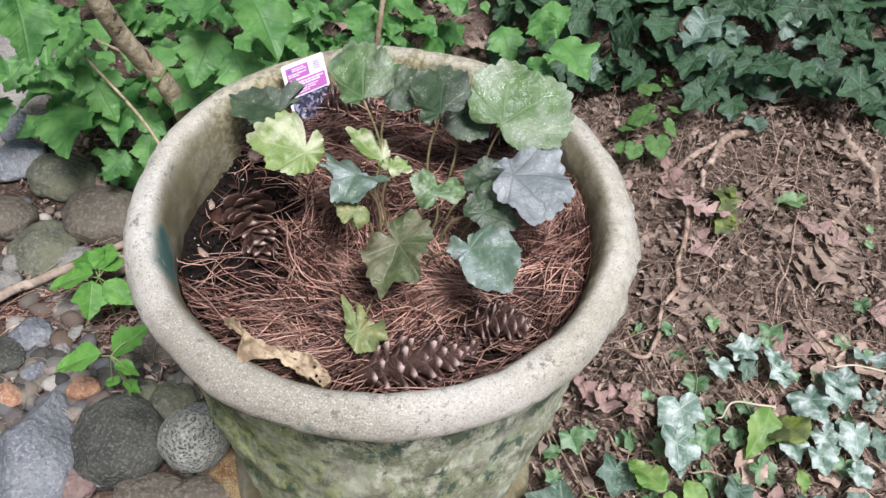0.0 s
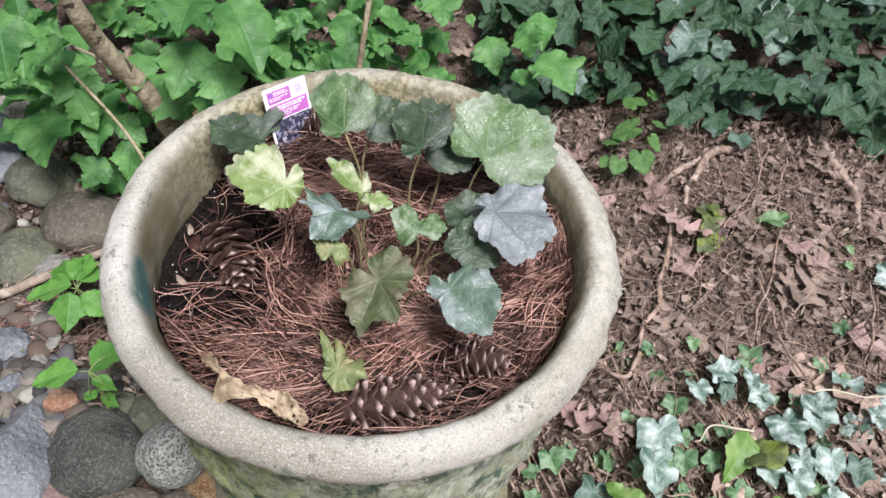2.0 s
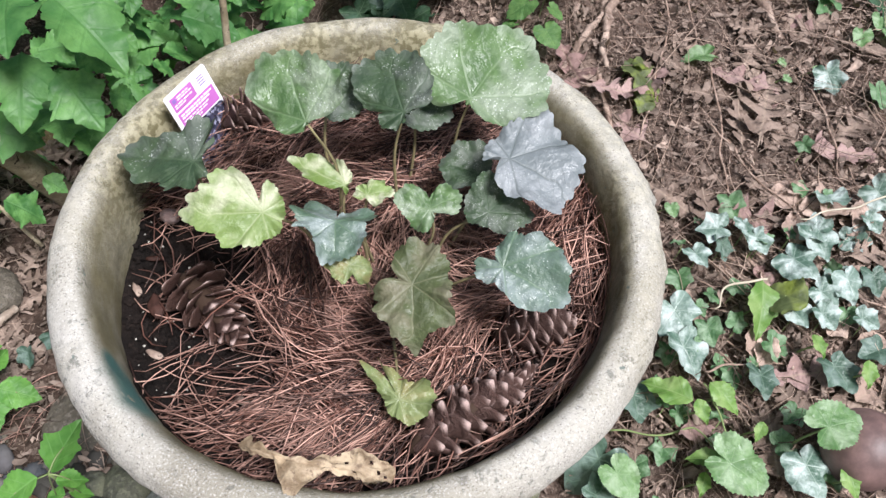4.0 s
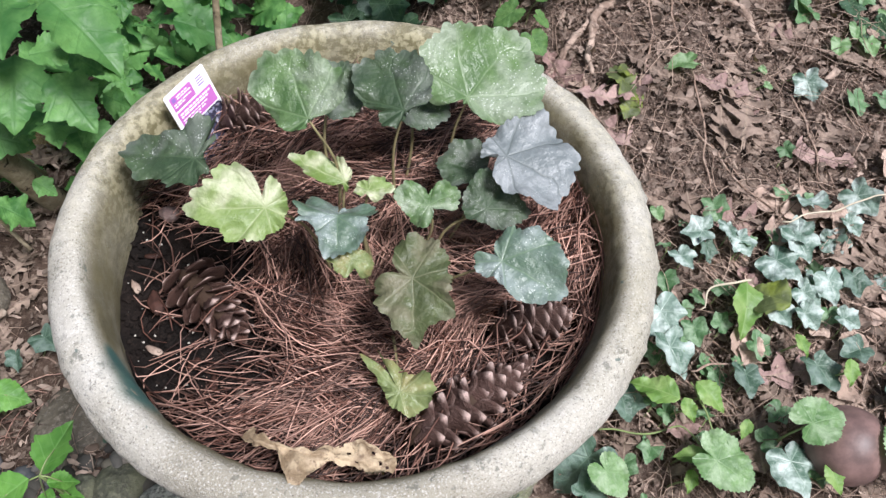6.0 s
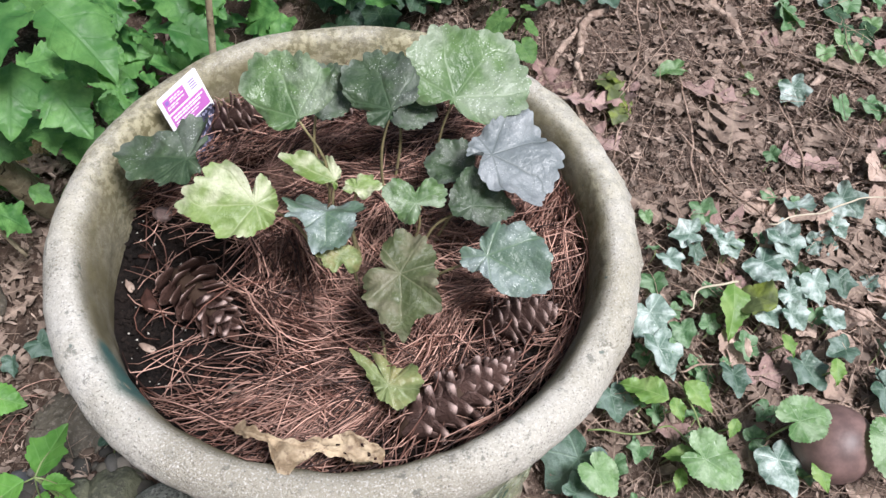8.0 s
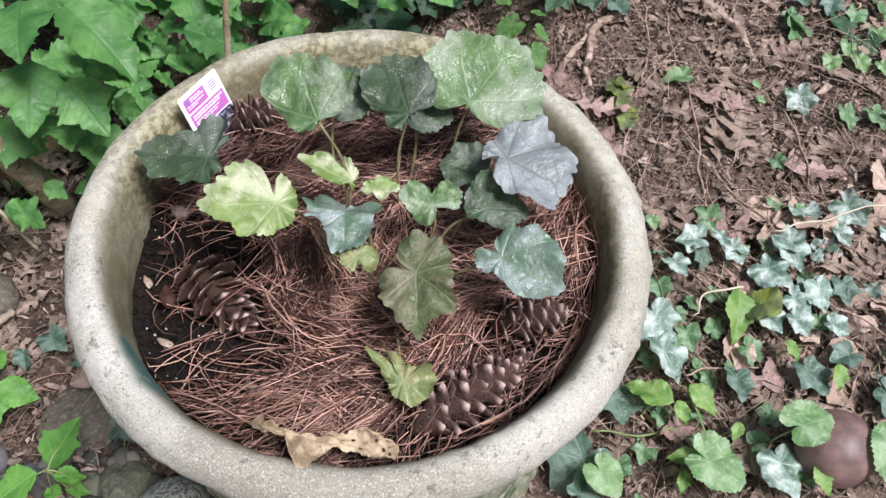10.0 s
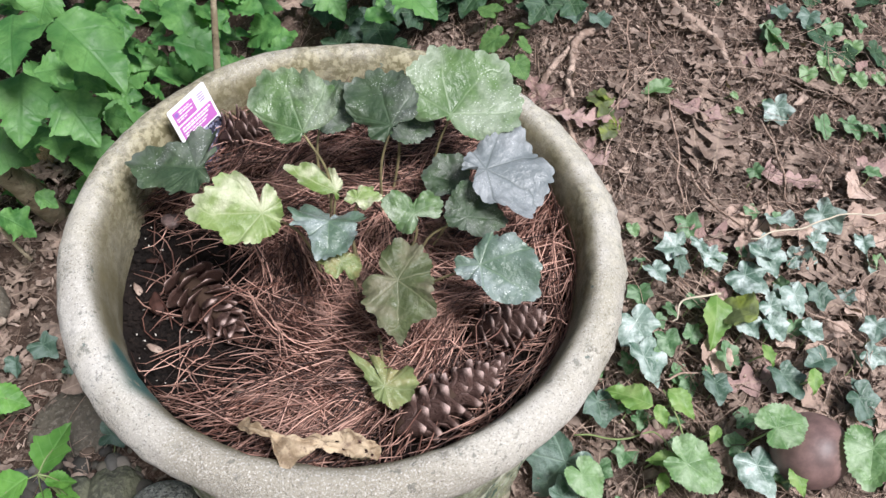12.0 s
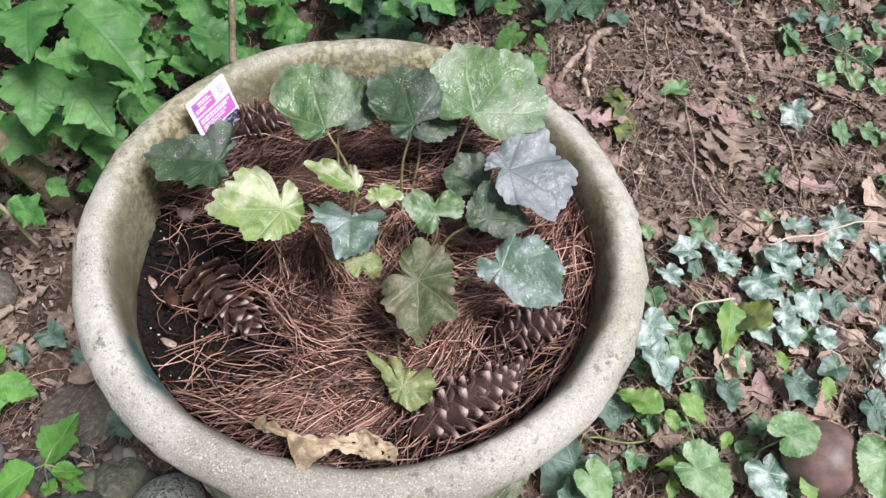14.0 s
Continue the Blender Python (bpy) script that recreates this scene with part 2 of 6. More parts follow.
def concrete_mat(name, patina):
    """Weathered cast concrete with exposed grit; patina: green growth and old green paint."""
    n = Nodes(name, 0.88, 0.25)
    c = n.mix(n.span(n.noise(11, 5), 0.32, 0.68), (0.485, 0.455, 0.375), (0.77, 0.745, 0.68))
    c = n.mix(n.math('MULTIPLY', n.span(n.noise(5.5, 4), 0.45, 0.62), 0.7), c, (0.25, 0.22, 0.15))
    c = n.mix(n.span(n.noise(480, 4, 0.85), 0.54, 0.63, 0.0, 0.66), c, (0.15, 0.13, 0.092))
    c = n.mix(n.span(n.noise(620, 3, 0.7), 0.52, 0.68, 0.0, 0.6), c, (0.88, 0.865, 0.83))
    c = n.mix(n.math('MULTIPLY', n.span(n.noise(120, 4, 0.7), 0.54, 0.62), n.span(n.noise(13, 3), 0.48, 0.62, 0.0, 0.55)), c, (0.10, 0.10, 0.08))
    blot = n.math('MULTIPLY', n.span(n.noise(85, 5, 0.75), 0.57, 0.60), n.span(n.noise(19, 3), 0.46, 0.58))
    c = n.mix(n.math('MULTIPLY', blot, 0.65), c, (0.15, 0.155, 0.13))
    dots = n.math('MULTIPLY', n.span(n.cells(330), 0.20, 0.12), n.span(n.noise(140, 2), 0.50, 0.58))
    c = n.mix(n.math('MULTIPLY', dots, 0.75), c, (0.09, 0.082, 0.07))
    if patina:
        x, y, z = n.xyz()
        tall = n.t.nodes.new("ShaderNodeVectorMath")
        tall.operation = 'MULTIPLY'
        tall.inputs[1].default_value = (1.0, 1.0, 0.45)
        n.t.links.new(n.co, tall.inputs[0])
        n.co = tall.outputs[0]
        worn = n.span(n.math('ADD', x, n.math('MULTIPLY', n.noise(7, 4), 0.16)), -0.05, 0.16)
        fine = n.noise(75, 6, 0.75)
        moss = n.math('MULTIPLY', n.span(n.noise(13, 6, 0.7), 0.30, 0.56), n.span(worn, 0.0, 1.0, 0.95, 0.55))
        c = n.mix(moss, c, n.mix(n.span(fine, 0.38, 0.62), (0.055, 0.085, 0.022), (0.35, 0.41, 0.14)))
        pale = n.math('MULTIPLY', n.span(n.noise(34, 6, 0.75), 0.44, 0.58), n.span(worn, 0.0, 1.0, 0.25, 0.9))
        c = n.mix(pale, c, n.mix(n.span(n.noise(90, 4), 0.4, 0.6), (0.46, 0.53, 0.34), (0.76, 0.77, 0.62)))
        teal = n.math('MULTIPLY', n.span(n.noise(26, 7, 0.78), 0.545, 0.60), 0.85)
        c = n.mix(teal, c, n.mix(fine, (0.018, 0.050, 0.036), (0.11, 0.20, 0.15)))
        streak = n.math('MULTIPLY', n.span(z, 0.20, 0.28), n.span(n.noise(38, 6, 0.75), 0.48, 0.54))
        c = n.mix(n.math('MULTIPLY', streak, 0.8), c, (0.03, 0.065, 0.045))
    else:
        x, y, z = n.xyz()
        axis = n.math('SQRT', n.math('ADD', n.math('MULTIPLY', x, x), n.math('MULTIPLY', y, y)))
        algae = n.math('MULTIPLY', n.span(axis, 0.2105, 0.1995), n.span(n.noise(18, 4), 0.25, 0.6, 0.62, 0.97))
        c = n.mix(algae, c, n.mix(n.noise(60, 4), (0.09, 0.076, 0.034), (0.22, 0.19, 0.10)))
        lichen = n.math('MULTIPLY', n.span(n.math('MAXIMUM', y, n.math('SUBTRACT', n.math('MULTIPLY', x, 0.8), 0.06)), 0.02, 0.17), n.span(n.noise(14, 5, 0.7), 0.3, 0.62, 0.22, 0.85))
        c = n.mix(lichen, c, n.mix(n.span(n.noise(150, 3), 0.42, 0.6), (0.19, 0.17, 0.085), (0.46, 0.42, 0.265)))
        low = n.math('MULTIPLY', n.span(z, 0.322, 0.305), n.span(n.noise(34, 6, 0.75), 0.42, 0.60, 0.0, 0.75))
        c = n.mix(n.math('MULTIPLY', low, n.span(axis, 0.212, 0.224)), c, n.mix(n.span(n.noise(110, 4), 0.4, 0.6), (0.15, 0.19, 0.085), (0.42, 0.43, 0.26)))
        teal = n.span(n.noise(70, 4, 0.7), 0.67, 0.70)
        c = n.mix(n.math('MULTIPLY', teal, 0.75), c, (0.12, 0.17, 0.15))
        for place, size in (((-0.197, -0.054, 0.316), 0.030), ((-0.188, -0.075, 0.322), 0.027), ((-0.200, -0.038, 0.322), 0.014), ((-0.047, -0.222, 0.325), 0.010)):
            m = n.math('MULTIPLY', n.near(place, size), n.span(n.noise(90, 4), 0.26, 0.42))
            c = n.mix(n.math('MULTIPLY', m, 0.95), c, (0.055, 0.135, 0.12))
    n.bump(n.math('ADD', n.math('MULTIPLY', n.noise(520, 4, 0.75), 0.7), n.math('MULTIPLY', n.noise(60, 4), 0.45)), 0.9, 0.005)
    return n.done(c)


concrete_rim = concrete_mat("concrete_rim", False)
concrete_body = concrete_mat("concrete_body", True)


def stone_mat(name, a, b, speck, scale=1.0, moss=0.0, pits=0.0):
    n = Nodes(name, 0.78, 0.3)
    c = n.mix(n.span(n.noise(12 * scale, 5), 0.34, 0.66), a, b)
    c = n.mix(n.math('MULTIPLY', n.span(n.noise(170 * scale, 4, 0.7), 0.5, 0.62), 0.8), c, speck)
    c = n.mix(n.span(n.noise(230 * scale, 3, 0.7), 0.55, 0.68, 0.0, 0.6), c, (0.04, 0.04, 0.038))
    if moss:
        c = n.mix(n.math('MULTIPLY', n.span(n.noise(22, 5), 0.42, 0.6), moss * 0.7), c, (0.115, 0.12, 0.07))
    h = n.math('ADD', n.noise(90 * scale, 5), n.noise(20 * scale, 4))
    if pits:
        hole = n.math('MULTIPLY', n.span(n.cells(260), 0.46, 0.25), n.span(n.noise(110, 3), 0.36, 0.46))
        c = n.mix(n.math('MULTIPLY', hole, pits * 0.5), c, (0.085, 0.09, 0.088))
        h = n.math('SUBTRACT', h, hole)
    n.bump(h, 0.9, 0.007)
    return n.done(c)


stone_blue = stone_mat("stone_blue", (0.108, 0.117, 0.133), (0.175, 0.186, 0.200), (0.25, 0.255, 0.26))
stone_grey = stone_mat("stone_grey", (0.034, 0.036, 0.030), (0.058, 0.060, 0.051), (0.12, 0.12, 0.105), 1.5)
stone_pitted = stone_mat("stone_pitted", (0.20, 0.205, 0.18), (0.28, 0.285, 0.25), (0.36, 0.36, 0.32), pits=1.0)
stone_ochre = stone_mat("stone_ochre", (0.16, 0.065, 0.022), (0.30, 0.22, 0.11), (0.42, 0.36, 0.22), 2.5)
stone_pink = stone_mat("stone_pink", (0.145, 0.097, 0.087), (0.193, 0.136, 0.121), (0.213, 0.165, 0.145))
stone_brown = stone_mat("stone_brown", (0.070, 0.060, 0.045), (0.112, 0.097, 0.074), (0.16, 0.14, 0.115))
stone_moss = stone_mat("stone_moss", (0.074, 0.076, 0.056), (0.118, 0.120, 0.090), (0.18, 0.18, 0.13), moss=0.75)
stone_pale = stone_mat("stone_pale", (0.16, 0.155, 0.140), (0.225, 0.220, 0.200), (0.223, 0.208, 0.183))

brick_orange = stone_mat("brick_orange", (0.27, 0.135, 0.078), (0.36, 0.21, 0.135), (0.390, 0.281, 0.203))
slab_mat = stone_mat("slab", (0.17, 0.16, 0.142), (0.24, 0.222, 0.20), (0.28, 0.262, 0.24))


def pebble_mat():
    n = Nodes("pebbles", 0.75, 0.3)
    c = n.ramp(n.geo.outputs["Random Per Island"], (0.0, (0.022, 0.022, 0.022)), (0.3, (0.075, 0.07, 0.058)), (0.5, (0.19, 0.168, 0.13)),
               (0.68, (0.085, 0.095, 0.11)), (0.85, (0.12, 0.08, 0.056)), (1.0, (0.38, 0.36, 0.32)))
    c = n.mix(n.math('MULTIPLY', n.noise(140, 4), 0.6), c, (0.05, 0.044, 0.037))
    n.bump(n.noise(160, 4), 0.5, 0.003)
    return n.done(c)


pebbles_mat = pebble_mat()


def bark_mat(name, a, b, scale=1.0):
    n = Nodes(name, 0.85, 0.2)
    c = n.mix(n.span(n.noise(30 * scale, 5, 0.7), 0.35, 0.65), a, b)
    c = n.mix(n.math('MULTIPLY', n.span(n.noise(110 * scale, 4, 0.7), 0.56, 0.64), 0.35), c, (0.06, 0.045, 0.032))
    c = n.mix(n.span(n.noise(34 * scale, 5, 0.7), 0.60, 0.63, 0.0, 0.9), c, (0.035, 0.026, 0.02))
    n.bump(n.noise(90 * scale, 5), 0.8, 0.004)
    return n.done(c)


bark = bark_mat("bark", (0.27, 0.22, 0.14), (0.46, 0.39, 0.27))
root_bark = bark_mat("root_bark", (0.19, 0.135, 0.105), (0.40, 0.31, 0.25))
stick_bark = bark_mat("stick_bark", (0.22, 0.17, 0.13), (0.38, 0.32, 0.26))
vine_bark = bark_mat("vine_bark", (0.23, 0.155, 0.115), (0.40, 0.30, 0.24), 2)


def plain_mat(name, colour, rough=0.5, spec=0.4, vary=0.12, scale=60):
    n = Nodes(name, rough, spec)
    darker = tuple(v * (1 - vary * 2) for v in colour)
    n.bump(n.noise(scale * 3, 3), 0.2, 0.002)
    return n.done(n.mix(n.span(n.noise(scale, 4), 0.3, 0.7), darker, colour))


stone_maroon = plain_mat("stone_maroon", (0.205, 0.128, 0.115), 0.5, 0.45, 0.28, 30)
bark_red = plain_mat("bark_red", (0.055, 0.024, 0.017), 0.7, 0.2, 0.3, 120)
petiole_mat = plain_mat("petiole", (0.27, 0.23, 0.12), 0.5, 0.3, 0.25)
stem_green = plain_mat("stem_green", (0.20, 0.26, 0.10))
straw_mat = plain_mat("straw", (0.50, 0.44, 0.33))
tag_white = plain_mat("tag_white", (0.78, 0.77, 0.78), 0.35, 0.5, 0.03)
tag_purple = plain_mat("tag_purple", (0.44, 0.13, 0.42), 0.35, 0.5, 0.05)
tag_violet = plain_mat("tag_violet", (0.25, 0.14, 0.42), 0.35, 0.5, 0.05)
perlite_mat = plain_mat("perlite", (0.50, 0.47, 0.41), 0.8, 0.2)


def photo_mat():
    n = Nodes("tag_photo", 0.35, 0.5)
    c = n.ramp(n.cells(330, "Color"), (0.0, (0.012, 0.012, 0.022)), (0.5, (0.05, 0.05, 0.085)), (0.8, (0.26, 0.26, 0.36)), (1.0, (0.55, 0.55, 0.6)))
    return n.done(c)


tag_photo = photo_mat()


def scale_mat(name, base, tip, start):
    """A cone scale: its mesh runs along +x, paler from start to its tip."""
    n = Nodes(name, 0.62, 0.3)
    x, y, z = n.xyz()
    edge = n.math('MAXIMUM', x, n.math('ADD', n.math('ABSOLUTE', y), 0.56))
    c = n.mix(n.span(edge, start, start + 0.26), base, tip)
    c = n.mix(n.math('MULTIPLY', n.info.outputs["Random"], 0.3), c, base)
    c = n.mix(n.math('MULTIPLY', n.span(n.noise(9, 4), 0.48, 0.7), 0.5), c, (0.05, 0.03, 0.022))
    n.bump(n.noise(14, 4), 0.5, 0.03)
    return n.done(c)


scale_inner = scale_mat("scale_inner", (0.060, 0.029, 0.021), (0.36, 0.25, 0.20), 0.95)
scale_outer = scale_mat("scale_outer", (0.075, 0.040, 0.032), (0.60, 0.45, 0.40), 0.86)
core_mat = plain_mat("cone_core", (0.05, 0.03, 0.02), 0.8, 0.2)

# ---- places ----
BUSH_LEAVES = [
    (-0.433, 0.300, 0.290, 0.042, -68),
    (-0.418, 0.316, 0.270, 0.039, -76),
    (-0.414, 0.388, 0.240, 0.014, -41),
    (-0.448, 0.528, 0.110, 0.032, -61),
    (-0.440, 0.475, 0.090, 0.016, -106),
    (-0.539, 0.445, 0.050, 0.041, -162),
    (-0.489, 0.415, 0.030, 0.062, -73),
    (-0.461, 0.467, 0.040, 0.016, 0),
    (-0.421, 0.438, 0.010, 0.033, -88),
    (-0.429, 0.404, -0.040, 0.029, -122),
    (-0.386, 0.435, -0.040, 0.033, -93),
    (-0.543, 0.447, -0.010, 0.016, -116),
    (-0.483, 0.488, 0.090, 0.022, -69),
    (-0.288, 0.473, 0.090, 0.018, -144),
    (-0.281, 0.443, 0.070, 0.019, -131),
    (-0.460, 0.442, 0.010, 0.023, -115),
]
BUSH_TOP = [
    (-0.111, 0.555, 0.140, 0.017, 27),
    (-0.113, 0.554, 0.090, 0.014, -13),
    (-0.064, 0.587, 0.120, 0.021, -57),
    (-0.027, 0.525, 0.150, 0.026, -55),
    (0.007, 0.543, 0.160, 0.030, 7),
    (0.036, 0.581, 0.110, 0.024, -49),
    (-0.094, 0.566, 0.090, 0.012, -117),
    (0.117, 0.515, 0.190, 0.010, -69),
    (0.162, 0.596, 0.070, 0.034, -75),
    (0.207, 0.545, 0.140, 0.029, -56),
    (0.231, 0.585, 0.130, 0.034, -86),
    (0.249, 0.493, 0.130, 0.042, -62),
    (0.206, 0.512, 0.090, 0.024, -33),
    (0.226, 0.561, 0.070, 0.010, -91),
    (0.096, 0.724, 0.040, 0.015, -30),
    (-0.168, 0.571, 0.090, 0.020, -29),
]
BUSH_SIDE = [
    (-0.242, 0.404, 0.270, 0.043, -100),
    (-0.168, 0.356, 0.275, 0.053, -59),
    (-0.261, 0.402, 0.180, 0.045, -106),
    (-0.206, 0.363, 0.180, 0.038, -70),
    (-0.166, 0.387, 0.140, 0.021, -53),
    (-0.183, 0.414, 0.180, 0.021, -44),
    (-0.131, 0.556, 0.090, 0.023, -51),
    (-0.135, 0.498, 0.190, 0.020, -38),
    (-0.091, 0.495, 0.080, 0.026, 2),
    (-0.156, 0.506, 0.060, 0.023, -13),
    (-0.116, 0.478, 0.080, 0.017, -27),
    (-0.059, 0.486, 0.120, 0.026, -80),
    (-0.083, 0.535, 0.110, 0.023, 136),
    (-0.014, 0.515, 0.140, 0.020, -57),
    (-0.266, 0.414, 0.110, 0.023, -160),
    (-0.241, 0.397, 0.110, 0.024, -85),
    (-0.218, 0.380, 0.090, 0.024, -85),
    (-0.195, 0.366, 0.120, 0.021, -72),
    (-0.287, 0.422, -0.010, 0.017, -41),
    (-0.253, 0.414, -0.010, 0.015, 170),
    (-0.327, 0.395, -0.010, 0.028, -27),
    (-0.293, 0.463, 0.040, 0.030, 69),
    (-0.231, 0.457, 0.040, 0.031, 105),
]
IVY_PALE = [
    (0.701, 0.213, 0.039, 0.030, -91),
    (0.449, 0.059, 0.019, 0.028, 158),
    (0.412, 0.041, 0.009, 0.024, -83),
    (0.479, 0.049, 0.025, 0.022, -101),
    (0.482, 0.028, 0.025, 0.023, -86),
    (0.550, 0.007, 0.033, 0.028, 121),
    (0.544, 0.002, 0.032, 0.035, -92),
    (0.506, -0.013, 0.027, 0.035, -73),
    (0.650, 0.029, 0.036, 0.034, -73),
    (0.615, -0.002, 0.035, 0.021, -74),
    (0.589, 0.040, 0.036, 0.031, 75),
    (0.547, -0.060, 0.030, 0.029, -93),
    (0.512, -0.062, 0.026, 0.025, -66),
    (0.499, -0.085, 0.023, 0.025, -71),
    (0.473, -0.069, 0.019, 0.027, -86),
    (0.359, -0.011, -0.008, 0.039, -86),
    (0.617, -0.132, 0.030, 0.024, -132),
    (0.535, -0.108, 0.027, 0.022, -51),
    (0.348, -0.055, -0.013, 0.043, -86),
    (0.398, -0.224, -0.005, 0.039, -91),
]
IVY_COOL = [
    (0.215, -0.126, -0.066, 0.055, -163),
    (0.196, -0.160, -0.074, 0.031, 21),
    (0.446, 0.042, 0.013, 0.022, -102),
    (0.278, -0.078, -0.042, 0.036, -104),
    (0.407, -0.119, -0.003, 0.027, -109),
    (0.481, -0.143, 0.012, 0.032, -85),
    (0.533, -0.145, 0.020, 0.026, -179),
    (0.570, -0.158, 0.023, 0.017, -92),
    (0.544, -0.203, 0.019, 0.034, -77),
    (0.552, -0.194, 0.020, 0.016, 96),
    (0.580, -0.065, 0.027, 0.025, -106),
    (0.818, 0.384, 0.045, 0.024, -104),
    (0.513, 0.479, 0.043, 0.025, -122),
    (0.540, 0.458, 0.045, 0.027, -94),
    (0.859, 0.358, 0.044, 0.027, -137),
]
IVY_GREEN = [
    (0.485, 0.089, 0.017, 0.025, -104),
    (0.386, 0.028, -0.008, 0.024, -116),
    (0.569, 0.073, 0.027, 0.016, -95),
    (0.528, -0.093, 0.017, 0.019, -110),
    (0.386, -0.043, -0.011, 0.024, -101),
    (0.437, -0.092, 0.000, 0.026, -51),
    (0.751, 0.169, 0.032, 0.027, -98),
    (0.789, 0.153, 0.031, 0.029, -91),
    (0.808, 0.139, 0.031, 0.023, -78),
    (0.765, 0.073, 0.028, 0.018, -63),
    (0.885, 0.330, 0.038, 0.025, -140),
    (0.928, 0.330, 0.038, 0.026, -93),
    (0.391, -0.193, -0.016, 0.023, -2),
    (0.786, 0.354, 0.039, 0.023, -166),
    (0.783, 0.343, 0.039, 0.034, -77),
    (0.776, 0.339, 0.039, 0.035, -130),
]
HEARTS = [
    (0.565, 0.302, 0.036, 0.035, 163),
    (0.893, 0.287, 0.036, 0.026, -121),
    (0.832, 0.248, 0.035, 0.026, -105),
    (0.832, 0.278, 0.036, 0.022, -129),
    (0.858, 0.227, 0.034, 0.024, -97),
    (0.792, 0.261, 0.035, 0.025, -132),
    (0.420, 0.113, 0.004, 0.016, -102),
    (0.658, 0.257, 0.035, 0.011, -74),
    (0.648, 0.229, 0.034, 0.011, -43),
    (0.695, 0.228, 0.034, 0.013, -67),
    (0.888, 0.218, 0.034, 0.018, -92),
    (0.686, -0.051, 0.023, 0.019, -102),
]
HERB_BROAD = [
    (0.413, -0.207, 0.050, 0.047, -6),
    (0.322, -0.195, -0.002, 0.055, -55),
    (0.504, -0.263, 0.042, 0.057, -130),
    (0.220, -0.153, -0.046, 0.040, -71),
]
HERB_BLADES = [
    (0.309, -0.095, -0.017, 0.030, 130),
    (0.356, -0.126, -0.004, 0.023, -70),
    (0.329, -0.130, -0.012, 0.015, -93),
    (0.310, -0.178, -0.020, 0.021, 147),
    (0.295, -0.199, -0.026, 0.014, -129),
    (0.424, -0.257, 0.010, 0.018, -96),
    (0.501, -0.167, 0.030, 0.016, -119),
    (0.371, -0.175, -0.001, 0.012, -138),
    (0.470, -0.053, 0.029, 0.027, 120),
    (0.441, -0.053, 0.022, 0.035, -119),
    (0.471, -0.118, 0.027, 0.015, -99),
]
YOUNG = [
    (0.383, 0.509, 0.036, 0.017, 176),
    (0.410, 0.524, 0.046, 0.009, 113),
    (0.410, 0.519, 0.045, 0.010, -26),
    (0.374, 0.468, 0.021, 0.020, -103),
    (0.415, 0.469, 0.032, 0.011, 4),
    (0.403, 0.438, 0.028, 0.012, -41),
    (0.386, 0.417, 0.012, 0.018, -90),
    (0.350, 0.456, 0.003, 0.012, 73),
    (0.338, 0.421, -0.002, 0.011, -130),
    (0.353, 0.414, 0.002, 0.014, -79),
]
BALL = [
    (0.462, -0.232, 0.015, 0.053),
]
STONES = [
    (-0.461, -0.013, -0.146, 0.075),
    (-0.358, -0.001, -0.145, 0.068),
    (-0.246, -0.010, -0.105, 0.046),
    (-0.193, -0.038, -0.147, 0.047),
    (-0.395, -0.058, -0.147, 0.026),
    (-0.519, 0.163, -0.138, 0.032),
    (-0.459, 0.385, -0.130, 0.065),
    (-0.547, 0.319, -0.132, 0.050),
    (-0.615, 0.378, -0.130, 0.044),
    (-0.551, 0.465, -0.126, 0.055),
    (-0.638, 0.498, -0.125, 0.047),
    (-0.490, 0.300, -0.133, 0.028),
    (-0.300, 0.061, -0.143, 0.037),
    (-0.545, 0.129, -0.140, 0.029),
    (-0.295, -0.075, -0.148, 0.043),
    (-0.242, -0.071, -0.148, 0.039),
]
STONES_SMALL = [
    (-0.579, 0.255, -0.150, 0.021),
    (-0.344, 0.073, -0.157, 0.025),
    (-0.366, -0.047, -0.162, 0.016),
    (-0.518, 0.063, -0.157, 0.016),
    (-0.421, 0.075, -0.157, 0.017),
    (-0.499, 0.103, -0.156, 0.018),
    (-0.661, 0.574, -0.140, 0.033),
    (-0.470, 0.141, -0.154, 0.013),
    (-0.417, 0.088, -0.156, 0.012),
    (-0.457, 0.170, -0.153, 0.012),
    (-0.584, 0.286, -0.149, 0.015),
    (-0.481, 0.122, -0.155, 0.011),
]
STONES_L = [
    (-0.314, 0.177, -0.148, 0.056),
    (-0.297, 0.076, -0.152, 0.031),
    (-0.346, 0.642, -0.135, 0.058),
]
SPROUT_A = [
    (-0.448, 0.201, -0.066, 0.030, 172),
    (-0.415, 0.171, -0.068, 0.023, -84),
    (-0.432, 0.238, -0.066, 0.027, 129),
    (-0.400, 0.231, -0.066, 0.017, 51),
    (-0.411, 0.239, -0.060, 0.021, 92),
    (-0.382, 0.183, -0.068, 0.021, 8),
]
SPROUT_B = [
    (-0.384, 0.042, -0.020, 0.031, 165),
    (-0.332, 0.080, -0.030, 0.031, 42),
    (-0.335, 0.050, -0.050, 0.017, 38),
    (-0.366, 0.060, -0.100, 0.014, 117),
    (-0.340, 0.053, -0.100, 0.014, -15),
]
OAK_A = [
    (0.432, 0.300, 0.006, 0.044, -35),
    (0.590, 0.190, 0.024, 0.064, 50),
    (0.285, 0.016, -0.054, 0.037, 40),
    (0.258, 0.028, -0.063, 0.030, 120),
    (0.304, 0.005, -0.048, 0.030, -70),
    (0.513, 0.324, 0.018, 0.035, -60),
    (0.351, 0.006, -0.033, 0.030, 200),
]
